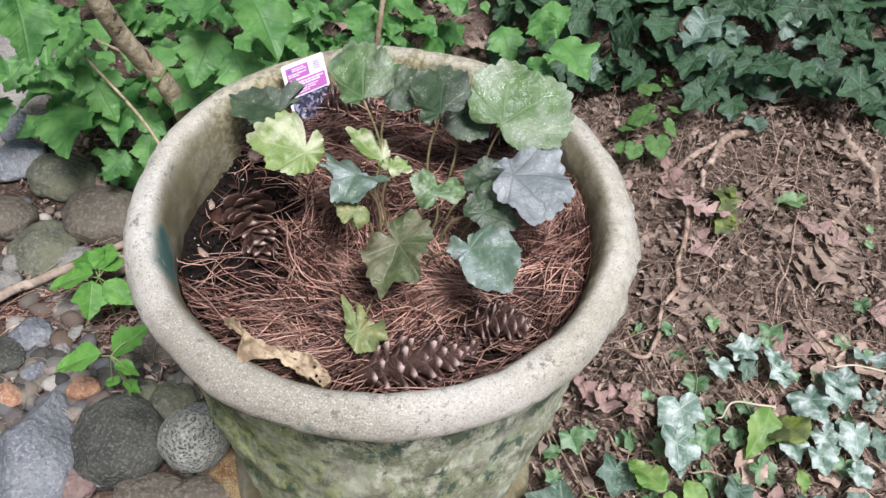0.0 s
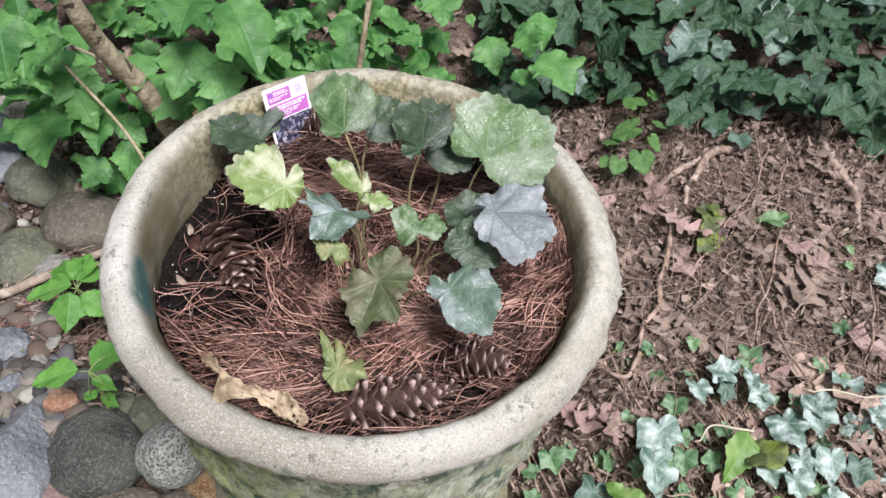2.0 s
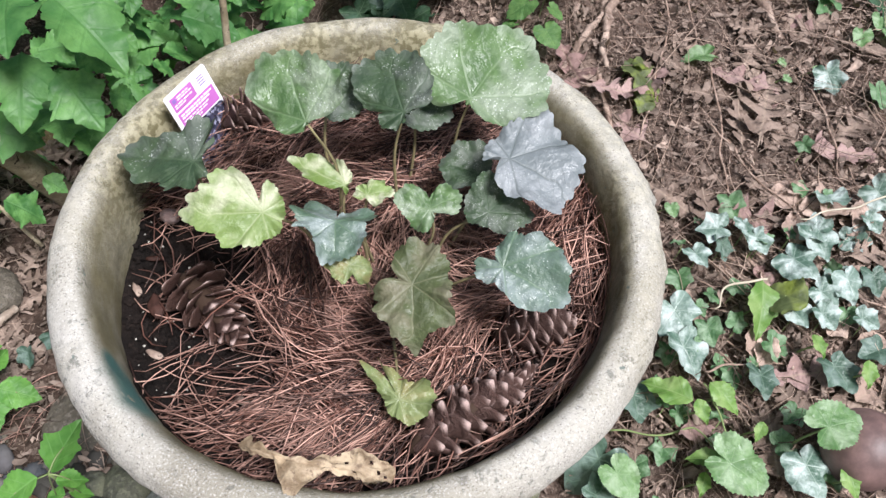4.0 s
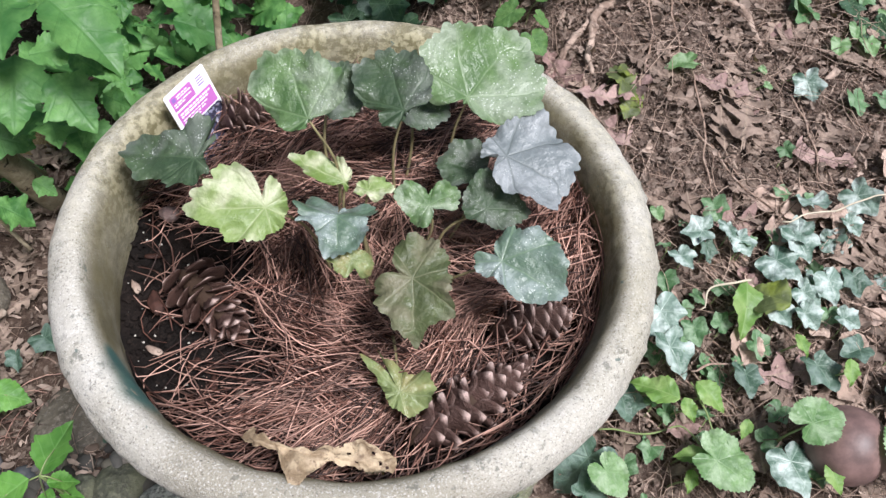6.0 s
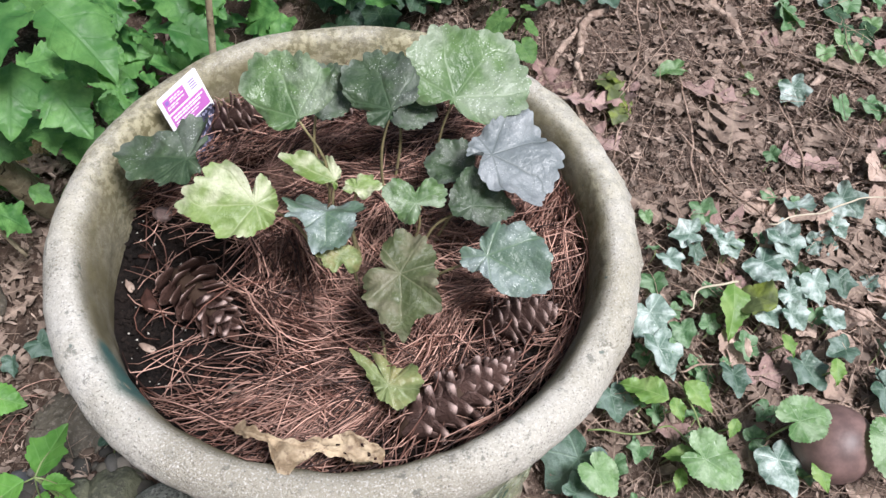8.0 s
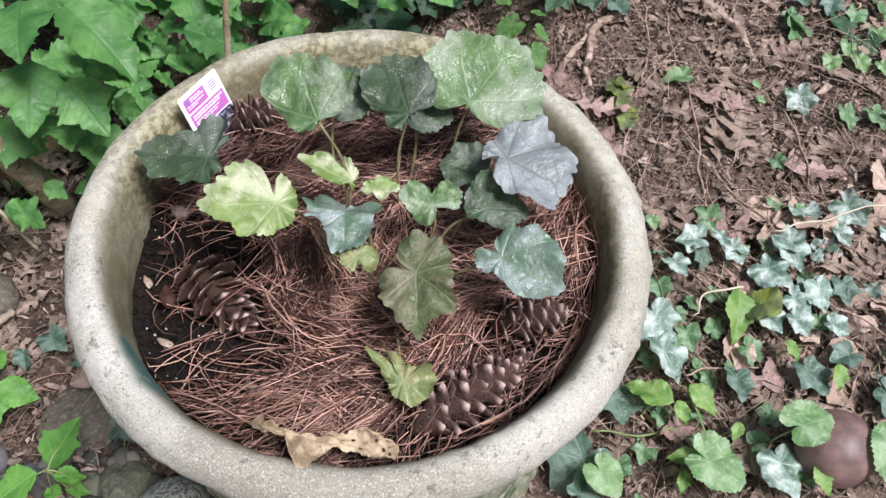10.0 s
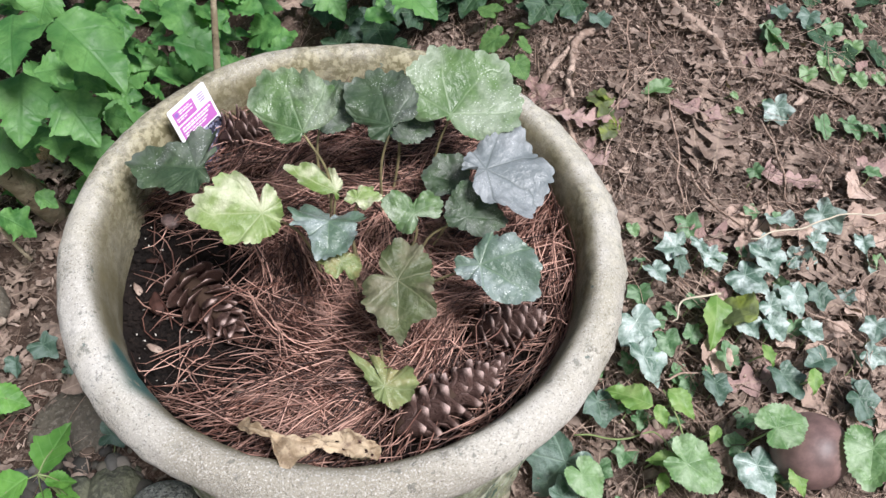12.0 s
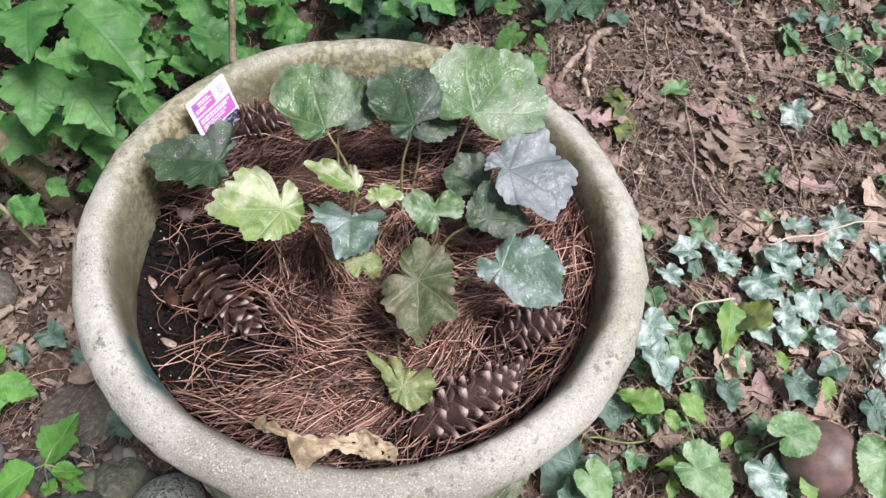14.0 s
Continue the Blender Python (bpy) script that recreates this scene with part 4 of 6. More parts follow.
def mulch_needle(k):
    keep = rng.random() ** 0.6
    over = rng.random() < 0.12
    if k % 5 == 0:
        q, a = 0.192 * math.sqrt(rng.random()), rng.uniform(-math.pi, math.pi)
        tuft[:] = [q * math.cos(a), q * math.sin(a), rng.gauss(0, 0.42), 0.026 * rng.random() ** 1.6]
    x, y = tuft[0] + rng.gauss(0, 0.004), tuft[1] + rng.gauss(0, 0.004)
    flow = 1.9 * noise.noise(Vector((x * 9, y * 9, 11))) + 0.25
    if y > 0.04:
        flow = 0.5 * noise.noise(Vector((x * 9, y * 9, 15)))
    if x < 0.02 and y < -0.09:
        flow = 0.1 - (y + 0.125) * 9.0 + 0.3 * noise.noise(Vector((x * 20, y * 20, 2)))
    if x > 0.10 and y < 0.03:
        flow = 0.9 + noise.noise(Vector((x * 12, y * 12, 6)))
    if -0.03 < y < 0.04 and abs(x) < 0.08:
        flow += 1.2 + 1.4 * noise.noise(Vector((x * 22, y * 22, 8)))
    flow += tuft[2] + rng.gauss(0, 0.16)
    length = rng.uniform(0.045, 0.105)
    bend = rng.gauss(0, 0.5)
    lift = tuft[3] + rng.uniform(0, 0.006) + (rng.uniform(0.006, 0.014) if rng.random() < 0.12 else 0)
    slope = rng.gauss(0, 0.07)
    pts = []
    for i in range(5):
        t = i / 4 - 0.5
        ang = flow + bend * t
        px, py = x + length * t * math.cos(ang), y + length * t * math.sin(ang)
        h = math.hypot(px, py)
        if h > 0.200 and not over:
            return None
        if h > 0.194:
            px, py = px * 0.194 / h, py * 0.194 / h
        pz = bed_z(px, py) + lift + slope * length * t
        if bare_soil(px, py) > keep or (on_cone(px, py) and not over):
            return None
        pts.append(Vector((px, py, max(pz, bed_z(px, py)))))
    return pts


strands("pine_needle_mulch", 16000, mulch_needle, 0.00050, needle_brown, "fallen reddish-brown pine needles mulching the planter", "pine needles")


def straw_over_soil(k):
    a, q = rng.uniform(2.5, 3.5), rng.uniform(0.13, 0.18)
    x, y, h, length, bend = q * math.cos(a), q * math.sin(a), rng.uniform(0, 6.3), rng.uniform(0.03, 0.08), rng.gauss(0, 0.8)
    pts = []
    for i in range(7):
        t = i / 6 - 0.5
        px, py = x + length * t * math.cos(h + bend * t), y + length * t * math.sin(h + bend * t)
        if math.hypot(px, py) > 0.187:
            return None
        pts.append(Vector((px, py, bed_z(px, py) + 0.004 + 0.006 * (k % 3))))
    return pts


strands("loose_pine_needles", 64, straw_over_soil, 0.0005, needle_brown, "single bent pine needles lying over the bare potting soil", "pine needles")


# ---- pine cones ----
def scale_meshes(name, thick, blunt):
    """One woody scale along +x, spooned, thick and keeled at its end, paler on its outer side."""
    verts, faces = [], []
    rows = [(0.0, 0.10, 0.05), (0.3, 0.24, 0.07), (0.6, 0.37, 0.08), (0.78, 0.34 + 0.06 * blunt, 0.06 + thick * 0.4), (0.92, 0.19 + 0.10 * blunt, 0.06 + thick), (1.05, 0.07 + 0.06 * blunt, 0.04 + thick * 0.7), (1.13 - 0.05 * blunt, 0.02, 0.03)]
    for x, w, t in rows:
        dip = 0.12 * math.sin(x * 2.4)
        for y, top in ((-w, 0.3), (-w * 0.5, 0.85), (0, 1.0), (w * 0.5, 0.85), (w, 0.3)):
            verts.append((x - 0.08 * abs(y) / 0.4, y, dip + t * top * 0.5 + 0.25 * y * y))
        for y, top in ((w, 0.3), (0, 1.3), (-w, 0.3)):
            verts.append((x - 0.08 * abs(y) / 0.4, y * 0.98, dip - t * top * 0.6 + 0.25 * y * y))
    for i in range(len(rows) - 1):
        for j in range(8):
            k = (j + 1) % 8
            faces.append((i * 8 + j, i * 8 + k, i * 8 + 8 + k, i * 8 + 8 + j))
    last = (len(rows) - 1) * 8
    faces.append(tuple(last + j for j in range(8)))
    me = mesh_of(name, verts, faces, scale_inner)
    me.materials.append(scale_outer)
    me.polygons.foreach_set("material_index", [1 if f % 8 > 3 else 0 for f in range(len(faces) - 1)] + [1])
    return me


scale_open_mesh = scale_meshes("scale_open", 0.03, 1.0)
scale_tight_mesh = scale_meshes("scale_tight", 0.15, 0.45)


def pine_cone(foot, tip, radius, count, spread, scale, mesh, label, seed, close=0.9, mixed=False):
    """A cone from foot to tip. spread: how far its scales stand open, 0 to 1."""
    foot, tip = Vector(foot), Vector(tip)
    axis = tip - foot
    length = axis.length
    cone = thing("pine_cone", label, "pine cone", foot, "pine cones on the needle mulch")
    turn = axis.to_track_quat('Z', 'Y').to_matrix().to_4x4()
    line = [Vector((0, 0, length * t)) for t in (0.0, 0.1, 0.3, 0.5, 0.7, 0.85, 0.93)]
    core = radius * 0.42
    part("core", tube("core", line, [core * 0.15, core * 0.8, core, core * 0.9, core * 0.7, core * 0.5, core * 0.2], core_mat, 10), cone, turn)
    r2 = random.Random(seed)
    for i in range(count):
        t = (i + 0.5) / count
        a = i * 2.399963
        wide = math.sin(math.pi * min(1, 0.25 + t * 0.78)) ** 0.7
        size = scale * (0.55 + 0.45 * wide) * r2.uniform(0.9, 1.08)
        rise = 0.15 + (1 - spread) * 0.75 + close * t ** 2.2 + r2.gauss(0, 0.12)
        wider = 1.12
        if mixed:
            rise = (0.30 + 0.75 * t if t < 0.5 else 0.80 + 0.45 * (t - 0.5)) + r2.gauss(0, 0.10)
            wider = 1.25 if t < 0.5 else 1.05
            size = scale * (1.0 if t < 0.5 else 1.08 - 0.5 * (t - 0.5)) * r2.uniform(0.88, 1.1)
        out = Vector((math.cos(a), math.sin(a), 0))
        x = out * math.cos(rise) + Vector((0, 0, math.sin(rise)))
        y = Vector((-math.sin(a), math.cos(a), 0))
        z = x.cross(y)
        m = Matrix((x, y, z)).transposed().to_4x4() @ Matrix.Diagonal((size, size * wider, size, 1))
        m.translation = Vector((0, 0, length * (0.02 + 0.86 * t))) + out * core * 0.5 * wide
        part("scale", scale_tight_mesh if mixed and t > 0.5 else mesh, cone, turn @ m)


pine_cone((-0.139, 0.033, 0.298), (-0.109, -0.043, 0.304), 0.021, 38, 0.66, 0.0212, scale_open_mesh, "open brown pine cone with pale scale tips lying on needles", 3, 0.45, True)
pine_cone((-0.022, -0.166, 0.302), (0.086, -0.143, 0.314), 0.023, 64, 0.26, 0.0255, scale_tight_mesh, "long half-closed brown pine cone lying along the rim", 4)
pine_cone((0.068, -0.104, 0.298), (0.124, -0.116, 0.312), 0.021, 52, 0.42, 0.024, scale_open_mesh, "dark brown pine cone half buried in needles", 5)
pine_cone((-0.075, 0.156, 0.312), (-0.020, 0.162, 0.316), 0.018, 50, 0.6, 0.020, scale_open_mesh, "brown pine cone lying at the planter's wall", 6)
pine_cone((0.000, 0.152, 0.312), (0.066, 0.144, 0.316), 0.018, 54, 0.6, 0.022, scale_open_mesh, "brown pine cone tucked behind the leaves", 7)
pine_cone((0.078, 0.142, 0.310), (0.126, 0.112, 0.312), 0.018, 46, 0.6, 0.020, scale_open_mesh, "brown pine cone in the shade of the leaves", 8)


# ---- the leafy plant in the planter ----
def build_heuchera():
    plant = thing("heuchera_plant", "coral bells with lobed green, silver and lime leaves", "plant", (0.012, -0.02, 0.285))
    back = Matrix.Translation((-0.012, 0.02, -0.285))

    leaves = [
        # material, stalk end, facing, tip, lobes, waviness, label
        (heuchera_green, (0.103, 0.040, 0.401), (-0.02, -0.39, 0.92), (0.161, 0.078, 0.419), [(-138, 0.008), (-114, 0.024), (-95, 0.035), (-66, 0.055), (-43, 0.060), (0, 0.072), (15, 0.064), (37, 0.054), (57, 0.055), (72, 0.049), (85, 0.050), (108, 0.041), (138, 0.028), (154, 0.006)], 0.12, "broad glossy green leaf with pale spots"),
        (heuchera_silver, (0.110, -0.018, 0.395), (0.05, -0.06, 1.00), (0.144, -0.058, 0.391), [(-129, 0.019), (-116, 0.009), (-85, 0.027), (-60, 0.032), (-40, 0.042), (-25, 0.057), (0, 0.052), (26, 0.055), (56, 0.046), (87, 0.048), (100, 0.034), (123, 0.026), (159, 0.021)], 0.16, "silvery purple-grey leaf"),
        (heuchera_frost, (0.072, -0.097, 0.389), (-0.23, -0.22, 0.95), (0.102, -0.137, 0.387), [(-166, 0.019), (-132, 0.020), (-106, 0.015), (-87, 0.012), (-60, 0.017), (-41, 0.029), (-17, 0.041), (0, 0.050), (28, 0.045), (46, 0.042), (74, 0.033), (86, 0.026), (107, 0.026), (132, 0.017), (164, 0.007)], 0.16, "frosted blue-green leaf"),
        (heuchera_olive, (0.014, -0.078, 0.370), (-0.22, -0.18, 0.95), (-0.001, -0.121, 0.358), [(-159, 0.030), (-128, 0.017), (-117, 0.011), (-85, 0.028), (-50, 0.033), (-14, 0.039), (0, 0.048), (20, 0.037), (44, 0.040), (74, 0.028), (123, 0.029), (148, 0.033), (178, 0.035)], 0.22, "olive green leaf with bronze tones"),
        (heuchera_lime, (-0.068, -0.008, 0.403), (0.03, -0.50, 0.86), (-0.121, 0.003, 0.412), [(-172, 0.015), (-99, 0.022), (-79, 0.008), (-65, 0.028), (-58, 0.036), (-43, 0.045), (-20, 0.044), (-16, 0.049), (0, 0.055), (13, 0.046), (24, 0.035), (38, 0.035), (70, 0.025), (116, 0.018)], 0.18, "pale lime leaf"),
        (heuchera_dark, (-0.103, 0.073, 0.376), (-0.21, 0.08, 0.97), (-0.155, 0.113, 0.361), [(-163, 0.007), (-123, 0.024), (-121, 0.013), (-108, 0.033), (-78, 0.039), (-60, 0.037), (-45, 0.030), (-26, 0.039), (-17, 0.059), (-10, 0.068), (0, 0.068), (7, 0.061), (15, 0.052), (29, 0.049), (31, 0.036), (49, 0.030), (75, 0.029), (107, 0.025), (134, 0.020)], 0.14, "dark green leaf beside the plant tag"),
        (heuchera_green, (-0.021, 0.039, 0.426), (-0.44, -0.38, 0.81), (-0.023, 0.088, 0.448), [(-105, 0.009), (-86, 0.033), (-62, 0.041), (-31, 0.046), (0, 0.053), (14, 0.058), (36, 0.055), (46, 0.047), (53, 0.034), (82, 0.021), (149, 0.007)], 0.14, "green leaf facing the light"),
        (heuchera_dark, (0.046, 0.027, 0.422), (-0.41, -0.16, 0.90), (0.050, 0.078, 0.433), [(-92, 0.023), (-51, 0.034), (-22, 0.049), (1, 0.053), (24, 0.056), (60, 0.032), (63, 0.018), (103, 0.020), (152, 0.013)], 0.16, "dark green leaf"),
        # leaves labelled shaded carry their shade in the darker leaf colour
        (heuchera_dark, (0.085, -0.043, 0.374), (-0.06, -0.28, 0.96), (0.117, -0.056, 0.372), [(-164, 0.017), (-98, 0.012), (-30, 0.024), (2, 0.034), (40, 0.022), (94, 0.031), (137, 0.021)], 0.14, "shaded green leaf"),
        (heuchera_green, (0.044, -0.031, 0.382), (-0.07, -0.33, 0.94), (0.069, -0.028, 0.385), [(-128, 0.018), (-88, 0.007), (-68, 0.004), (-33, 0.021), (0, 0.026), (34, 0.022), (63, 0.008), (104, 0.024), (131, 0.028), (176, 0.017)], 0.30, "small green leaf"),
        (heuchera_lime, (-0.005, 0.015, 0.375), (-0.07, -0.44, 0.90), (-0.040, 0.045, 0.387), [(-101, 0.010), (-46, 0.020), (-44, 0.013), (-19, 0.034), (0, 0.048), (6, 0.034), (17, 0.029), (30, 0.015), (127, 0.009)], 0.20, "young lime leaf"),
        (heuchera_bitten, (-0.017, -0.136, 0.324), (-0.15, -0.18, 0.97), (-0.034, -0.099, 0.328), [(-157, 0.022), (-130, 0.027), (-104, 0.023), (-72, 0.013), (-19, 0.024), (-17, 0.036), (-15, 0.014), (0, 0.041), (9, 0.028), (12, 0.019), (49, 0.010), (121, 0.013), (162, 0.020)], 0.40, "chewed yellowing leaf low on the mulch"),
        (heuchera_frost, (-0.024, -0.032, 0.402), (0.10, -0.08, 0.99), (-0.035, -0.063, 0.401), [(-166, 0.027), (-146, 0.032), (-120, 0.033), (-106, 0.033), (-85, 0.025), (-71, 0.029), (-59, 0.018), (-38, 0.023), (-18, 0.031), (0, 0.033), (30, 0.028), (53, 0.025), (90, 0.020), (101, 0.028), (120, 0.030), (143, 0.023), (159, 0.015), (174, 0.006), (178, 0.019)], 0.30, "folded blue-green leaf"),
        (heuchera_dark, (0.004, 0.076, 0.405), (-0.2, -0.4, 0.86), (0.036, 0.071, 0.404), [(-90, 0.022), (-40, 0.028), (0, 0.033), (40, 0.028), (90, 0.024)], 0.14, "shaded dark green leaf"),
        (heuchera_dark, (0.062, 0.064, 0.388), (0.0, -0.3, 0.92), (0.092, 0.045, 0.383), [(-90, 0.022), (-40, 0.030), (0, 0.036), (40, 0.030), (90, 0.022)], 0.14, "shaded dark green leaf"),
        (heuchera_bitten, (-0.024, -0.059, 0.388), (0.14, -0.35, 0.93), (-0.032, -0.070, 0.385), [(-110, 0.011), (-71, 0.017), (-33, 0.014), (0, 0.014), (31, 0.007), (57, 0.017), (91, 0.016), (122, 0.013), (178, 0.007)], 0.50, "small curled pale leaf"),
        (heuchera_lime, (0.005, -0.011, 0.392), (-0.23, -0.19, 0.95), (0.023, -0.015, 0.395), [(-60, 0.012), (0, 0.019), (40, 0.015), (120, 0.010), (174, 0.011)], 0.3, "young lime leaf"),
        (heuchera_olive, (0.060, -0.070, 0.302), (0.1, -0.2, 0.97), (0.068, -0.088, 0.300), [(-90, 0.010), (0, 0.018), (90, 0.010)], 0.4, "small brown-edged leaf"),
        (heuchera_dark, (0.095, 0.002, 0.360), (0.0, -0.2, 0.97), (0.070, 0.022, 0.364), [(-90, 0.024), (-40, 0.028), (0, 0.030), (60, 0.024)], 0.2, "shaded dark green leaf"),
    ]
    crown = Vector((0.012, -0.02, 0.280))
    for k, (material, c, face, t, lobes, wave, label) in enumerate(leaves):
        size = max(r for _, r in lobes)
        mesh = leaf_mesh("leaf", lobed_edge(lobes, 0.12 if material in (heuchera_lime, heuchera_olive) else 0.07), material, k + 1, ruffle=min(wave * 1.25, 0.34), cup=0.06, fold=0.06, around=180, rings=9, frill=0.22, vee=0.26 if "broad" in label else 0.12, ears=0.9 if "folded" in label else 0.12)
        lie = back @ plane_pose(c, face, t, size)
        leaf = part("leaf", mesh, plant, lie, label)
        c = Vector(c)
        far = 0.78 if c.y > 0.02 else 0.45
        foot = crown + Vector(((c.x - crown.x) * far, (c.y - crown.y) * far, 0))
        mid = foot.lerp(c, 0.55) + Vector((-(c.x - foot.x) * 0.12 + 0.012 * math.sin(k * 2.3), -(c.y - foot.y) * 0.12 + 0.006 * math.cos(k * 1.7), 0.012))
        line = [back @ p for p in smooth_line([foot, mid, c - Vector((0, 0, 0.001))], 5)]
        part("petiole", tube("petiole", line, [0.0014, 0.0012, 0.0009], petiole_mat, 6), leaf, lie.inverted())


build_heuchera()


# ---- plant tag ----
def build_tag():
    tl, tr, br = Vector((-0.1130, 0.1556, 0.3597)), Vector((-0.0746, 0.1888, 0.3557)), Vector((-0.0619, 0.1672, 0.3016))
    x = (tr - tl).normalized()
    y = (tl - tr + (tr - br)).normalized()
    y = (tr - br) - x * (tr - br).dot(x)
    y.normalize()
    z = x.cross(y)
    w, h = (tr - tl).length, 0.088
    tag = thing("plant_tag", "white plastic plant tag with purple panels in the mulch", "plant tag")
    tag.matrix_world = Matrix((x, y, z)).transposed().to_4x4()
    tag.location = tl

    def plate(name, x0, y0, x1, y1, lift, thick, material, label="", under=None):
        bm = bmesh.new()
        bmesh.ops.create_cube(bm, size=1)
        for v in bm.verts:
            v.co = Vector(((x0 + x1) / 2 + v.co.x * (x1 - x0), -(y0 + y1) / 2 + v.co.y * (y1 - y0), lift + v.co.z * thick))
        bmesh.ops.bevel(bm, geom=[e for e in bm.edges if abs(e.verts[0].co.z - e.verts[1].co.z) > thick * 0.5], offset=0.0012 if name == "card" else 0.0002, segments=3, affect='EDGES')
        me = bpy.data.meshes.new(name)
        bm.to_mesh(me)
        bm.free()
        me.materials.append(material)
        return part(name, me, under or tag, None, label)

    card = plate("card", 0, 0, w, h, 0, 0.0009, tag_white)
    upper = plate("panel", 0.004, 0.004, w * 0.60, 0.0165, 0.0008, 0.0006, tag_purple, "purple panel with small white lettering")
    plate("emblem", 0.0055, 0.0055, 0.0095, 0.0090, 0.0013, 0.0003, tag_violet, "", upper)
    def words(rows, height, under):
        for x0, y0, x1 in rows:
            x = x0
            while x < x1 - 0.002:
                end = min(x1, x + rng.uniform(0.0025, 0.0065))
                plate("text_bar", x, y0, end, y0 + height, 0.0013, 0.0003, tag_white, "", under)
                x = end + 0.0009

    words(((0.011, 0.0058, 0.026), (0.011, 0.0078, 0.028), (0.0055, 0.0108, 0.027), (0.0055, 0.0128, 0.018)), 0.0010, upper)
    lower = plate("panel", 0.004, 0.0185, w - 0.003, 0.0335, 0.0008, 0.0006, tag_purple, "purple panel with white lettering")
    words(((0.006, 0.0203, 0.045), (0.006, 0.0228, 0.043)), 0.0015, lower)
    words(((0.006, 0.0262, 0.040), (0.006, 0.0284, 0.036), (0.006, 0.0306, 0.026)), 0.0009, lower)
    plate("photo", 0.003, 0.035, w - 0.002, h - 0.002, 0.0008, 0.0006, tag_photo, "dark photo of small pale flowers")
    for k in range(4):
        plate("text_bar", w * 0.72, 0.006 + k * 0.0022, w * 0.72 + 0.008, 0.0068 + k * 0.0022, 0.0007, 0.0003, tag_violet, "", card)


build_tag()

# ---- fallen leaves ----
def oak_mesh(name, material, seed, curl=0.25, pairs=3):
    """A dead leaf one long along x: pointed lobes in pairs with deep rounded bays, bent and curled."""
    r2 = random.Random(seed)
    verts, faces = [], []
    for side in (1, -1):
        edge = [(0.0, 0.006), (0.12, 0.008), (0.17, 0.03)]
        step = 0.62 / pairs
        for k in range(pairs):
            a = 0.17 + step * k + r2.uniform(-0.015, 0.015)
            reach = (0.20, 0.30, 0.26, 0.20)[k if pairs > 2 else k + 1] * r2.uniform(0.85, 1.15)
            edge += [(a + 0.02, 0.05), (a + 0.06, reach * 0.42), (a + 0.10, reach * 0.75), (a + 0.17, reach), (a + 0.165, reach * 0.80), (a + 0.20, reach * 0.74), (a + step * 0.86, reach * 0.42), (a + step * 0.9, 0.07)]
        edge += [(0.83, 0.07), (0.87, 0.13), (0.93, 0.12), (0.95, 0.05), (1.0, 0.0)]
        o = len(verts)
        spine = 0.0
        for u, w in edge:
            spine = max(spine, u - 0.25 * w)
            for t in (0.0, 0.35, 0.7, 1.0):
                x = spine + (u - spine) * t - 0.5
                y = side * w * t
                z = curl * (2.0 * y * y + 0.3 * x * x) + 0.22 * curl * noise.noise(Vector((x * 4, y * 6, seed))) + 0.02 * math.sin(x * 6 + seed)
                verts.append((x, y, z))
        for i in range(len(edge) - 1):
            for t in range(3):
                a = o + i * 4 + t
                quad = (a, a + 4, a + 5, a + 1) if side > 0 else (a, a + 1, a + 5, a + 4)
                faces.append(quad)
    return mesh_of(name, verts, faces, material)


oak_flat = [oak_mesh("oak_leaf", oak_brown, s, 0.35, l) for s, l in ((1, 3), (2, 4), (5, 3))]
oak_rose = [oak_mesh("oak_leaf", oak_pink, s, c, 2) for s, c in ((3, 0.3), (6, 1.0))]
oak_mauve = oak_mesh("oak_leaf", oak_pink, 4, 0.45, 3)


def lay_oak(x, y, z, size, heading, mesh, tilt=0, roll=0, label="dry brown lobed oak leaf lying on the litter"):
    ob = new("oak_leaf", mesh)
    ob.matrix_world = flat_pose((x, y, z), size * 2.1, heading, tilt, roll)
    return tagged(ob, label, "fallen leaf", "fallen oak leaves")


for k, (x, y, z, size, heading) in enumerate(OAK_A):
    pink = k in (0, 2, 3, 4)
    lay_oak(x, y, z + (0.016 if pink else 0.010), size, heading, oak_mauve if k == 0 else oak_rose[1] if pink else oak_flat[(k + 2) % 3], rng.uniform(-12, 12), rng.uniform(-15, 15),
            "curled pinkish-brown dead oak leaf on the earth" if pink else "dry tan oak leaf with deep lobes on the litter")
for k, (x, y, z, size, heading) in enumerate(OAK_B):
    lay_oak(x, y, z + 0.006, size, heading, oak_flat[k % 3], rng.uniform(-14, 14), rng.uniform(-14, 14))
for k in range(200):
    x, y = rng.uniform(0.25, 1.25), rng.uniform(-0.45, 0.75)
    if k > 60:
        x, y = rng.uniform(0.30, 0.98), rng.uniform(-0.34, 0.42)
    if rng.random() < 0.25:
        x, y = rng.uniform(-0.5, 0.5), rng.uniform(0.5, 0.95)
    lay_oak(x, y, ground_z(x, y) + rng.uniform(0.006, 0.02), rng.uniform(0.024, 0.050), rng.uniform(0, 360),
            oak_rose[k % 2] if k % 7 == 0 else oak_flat[k % 3], rng.uniform(-18, 18), rng.uniform(-18, 18))


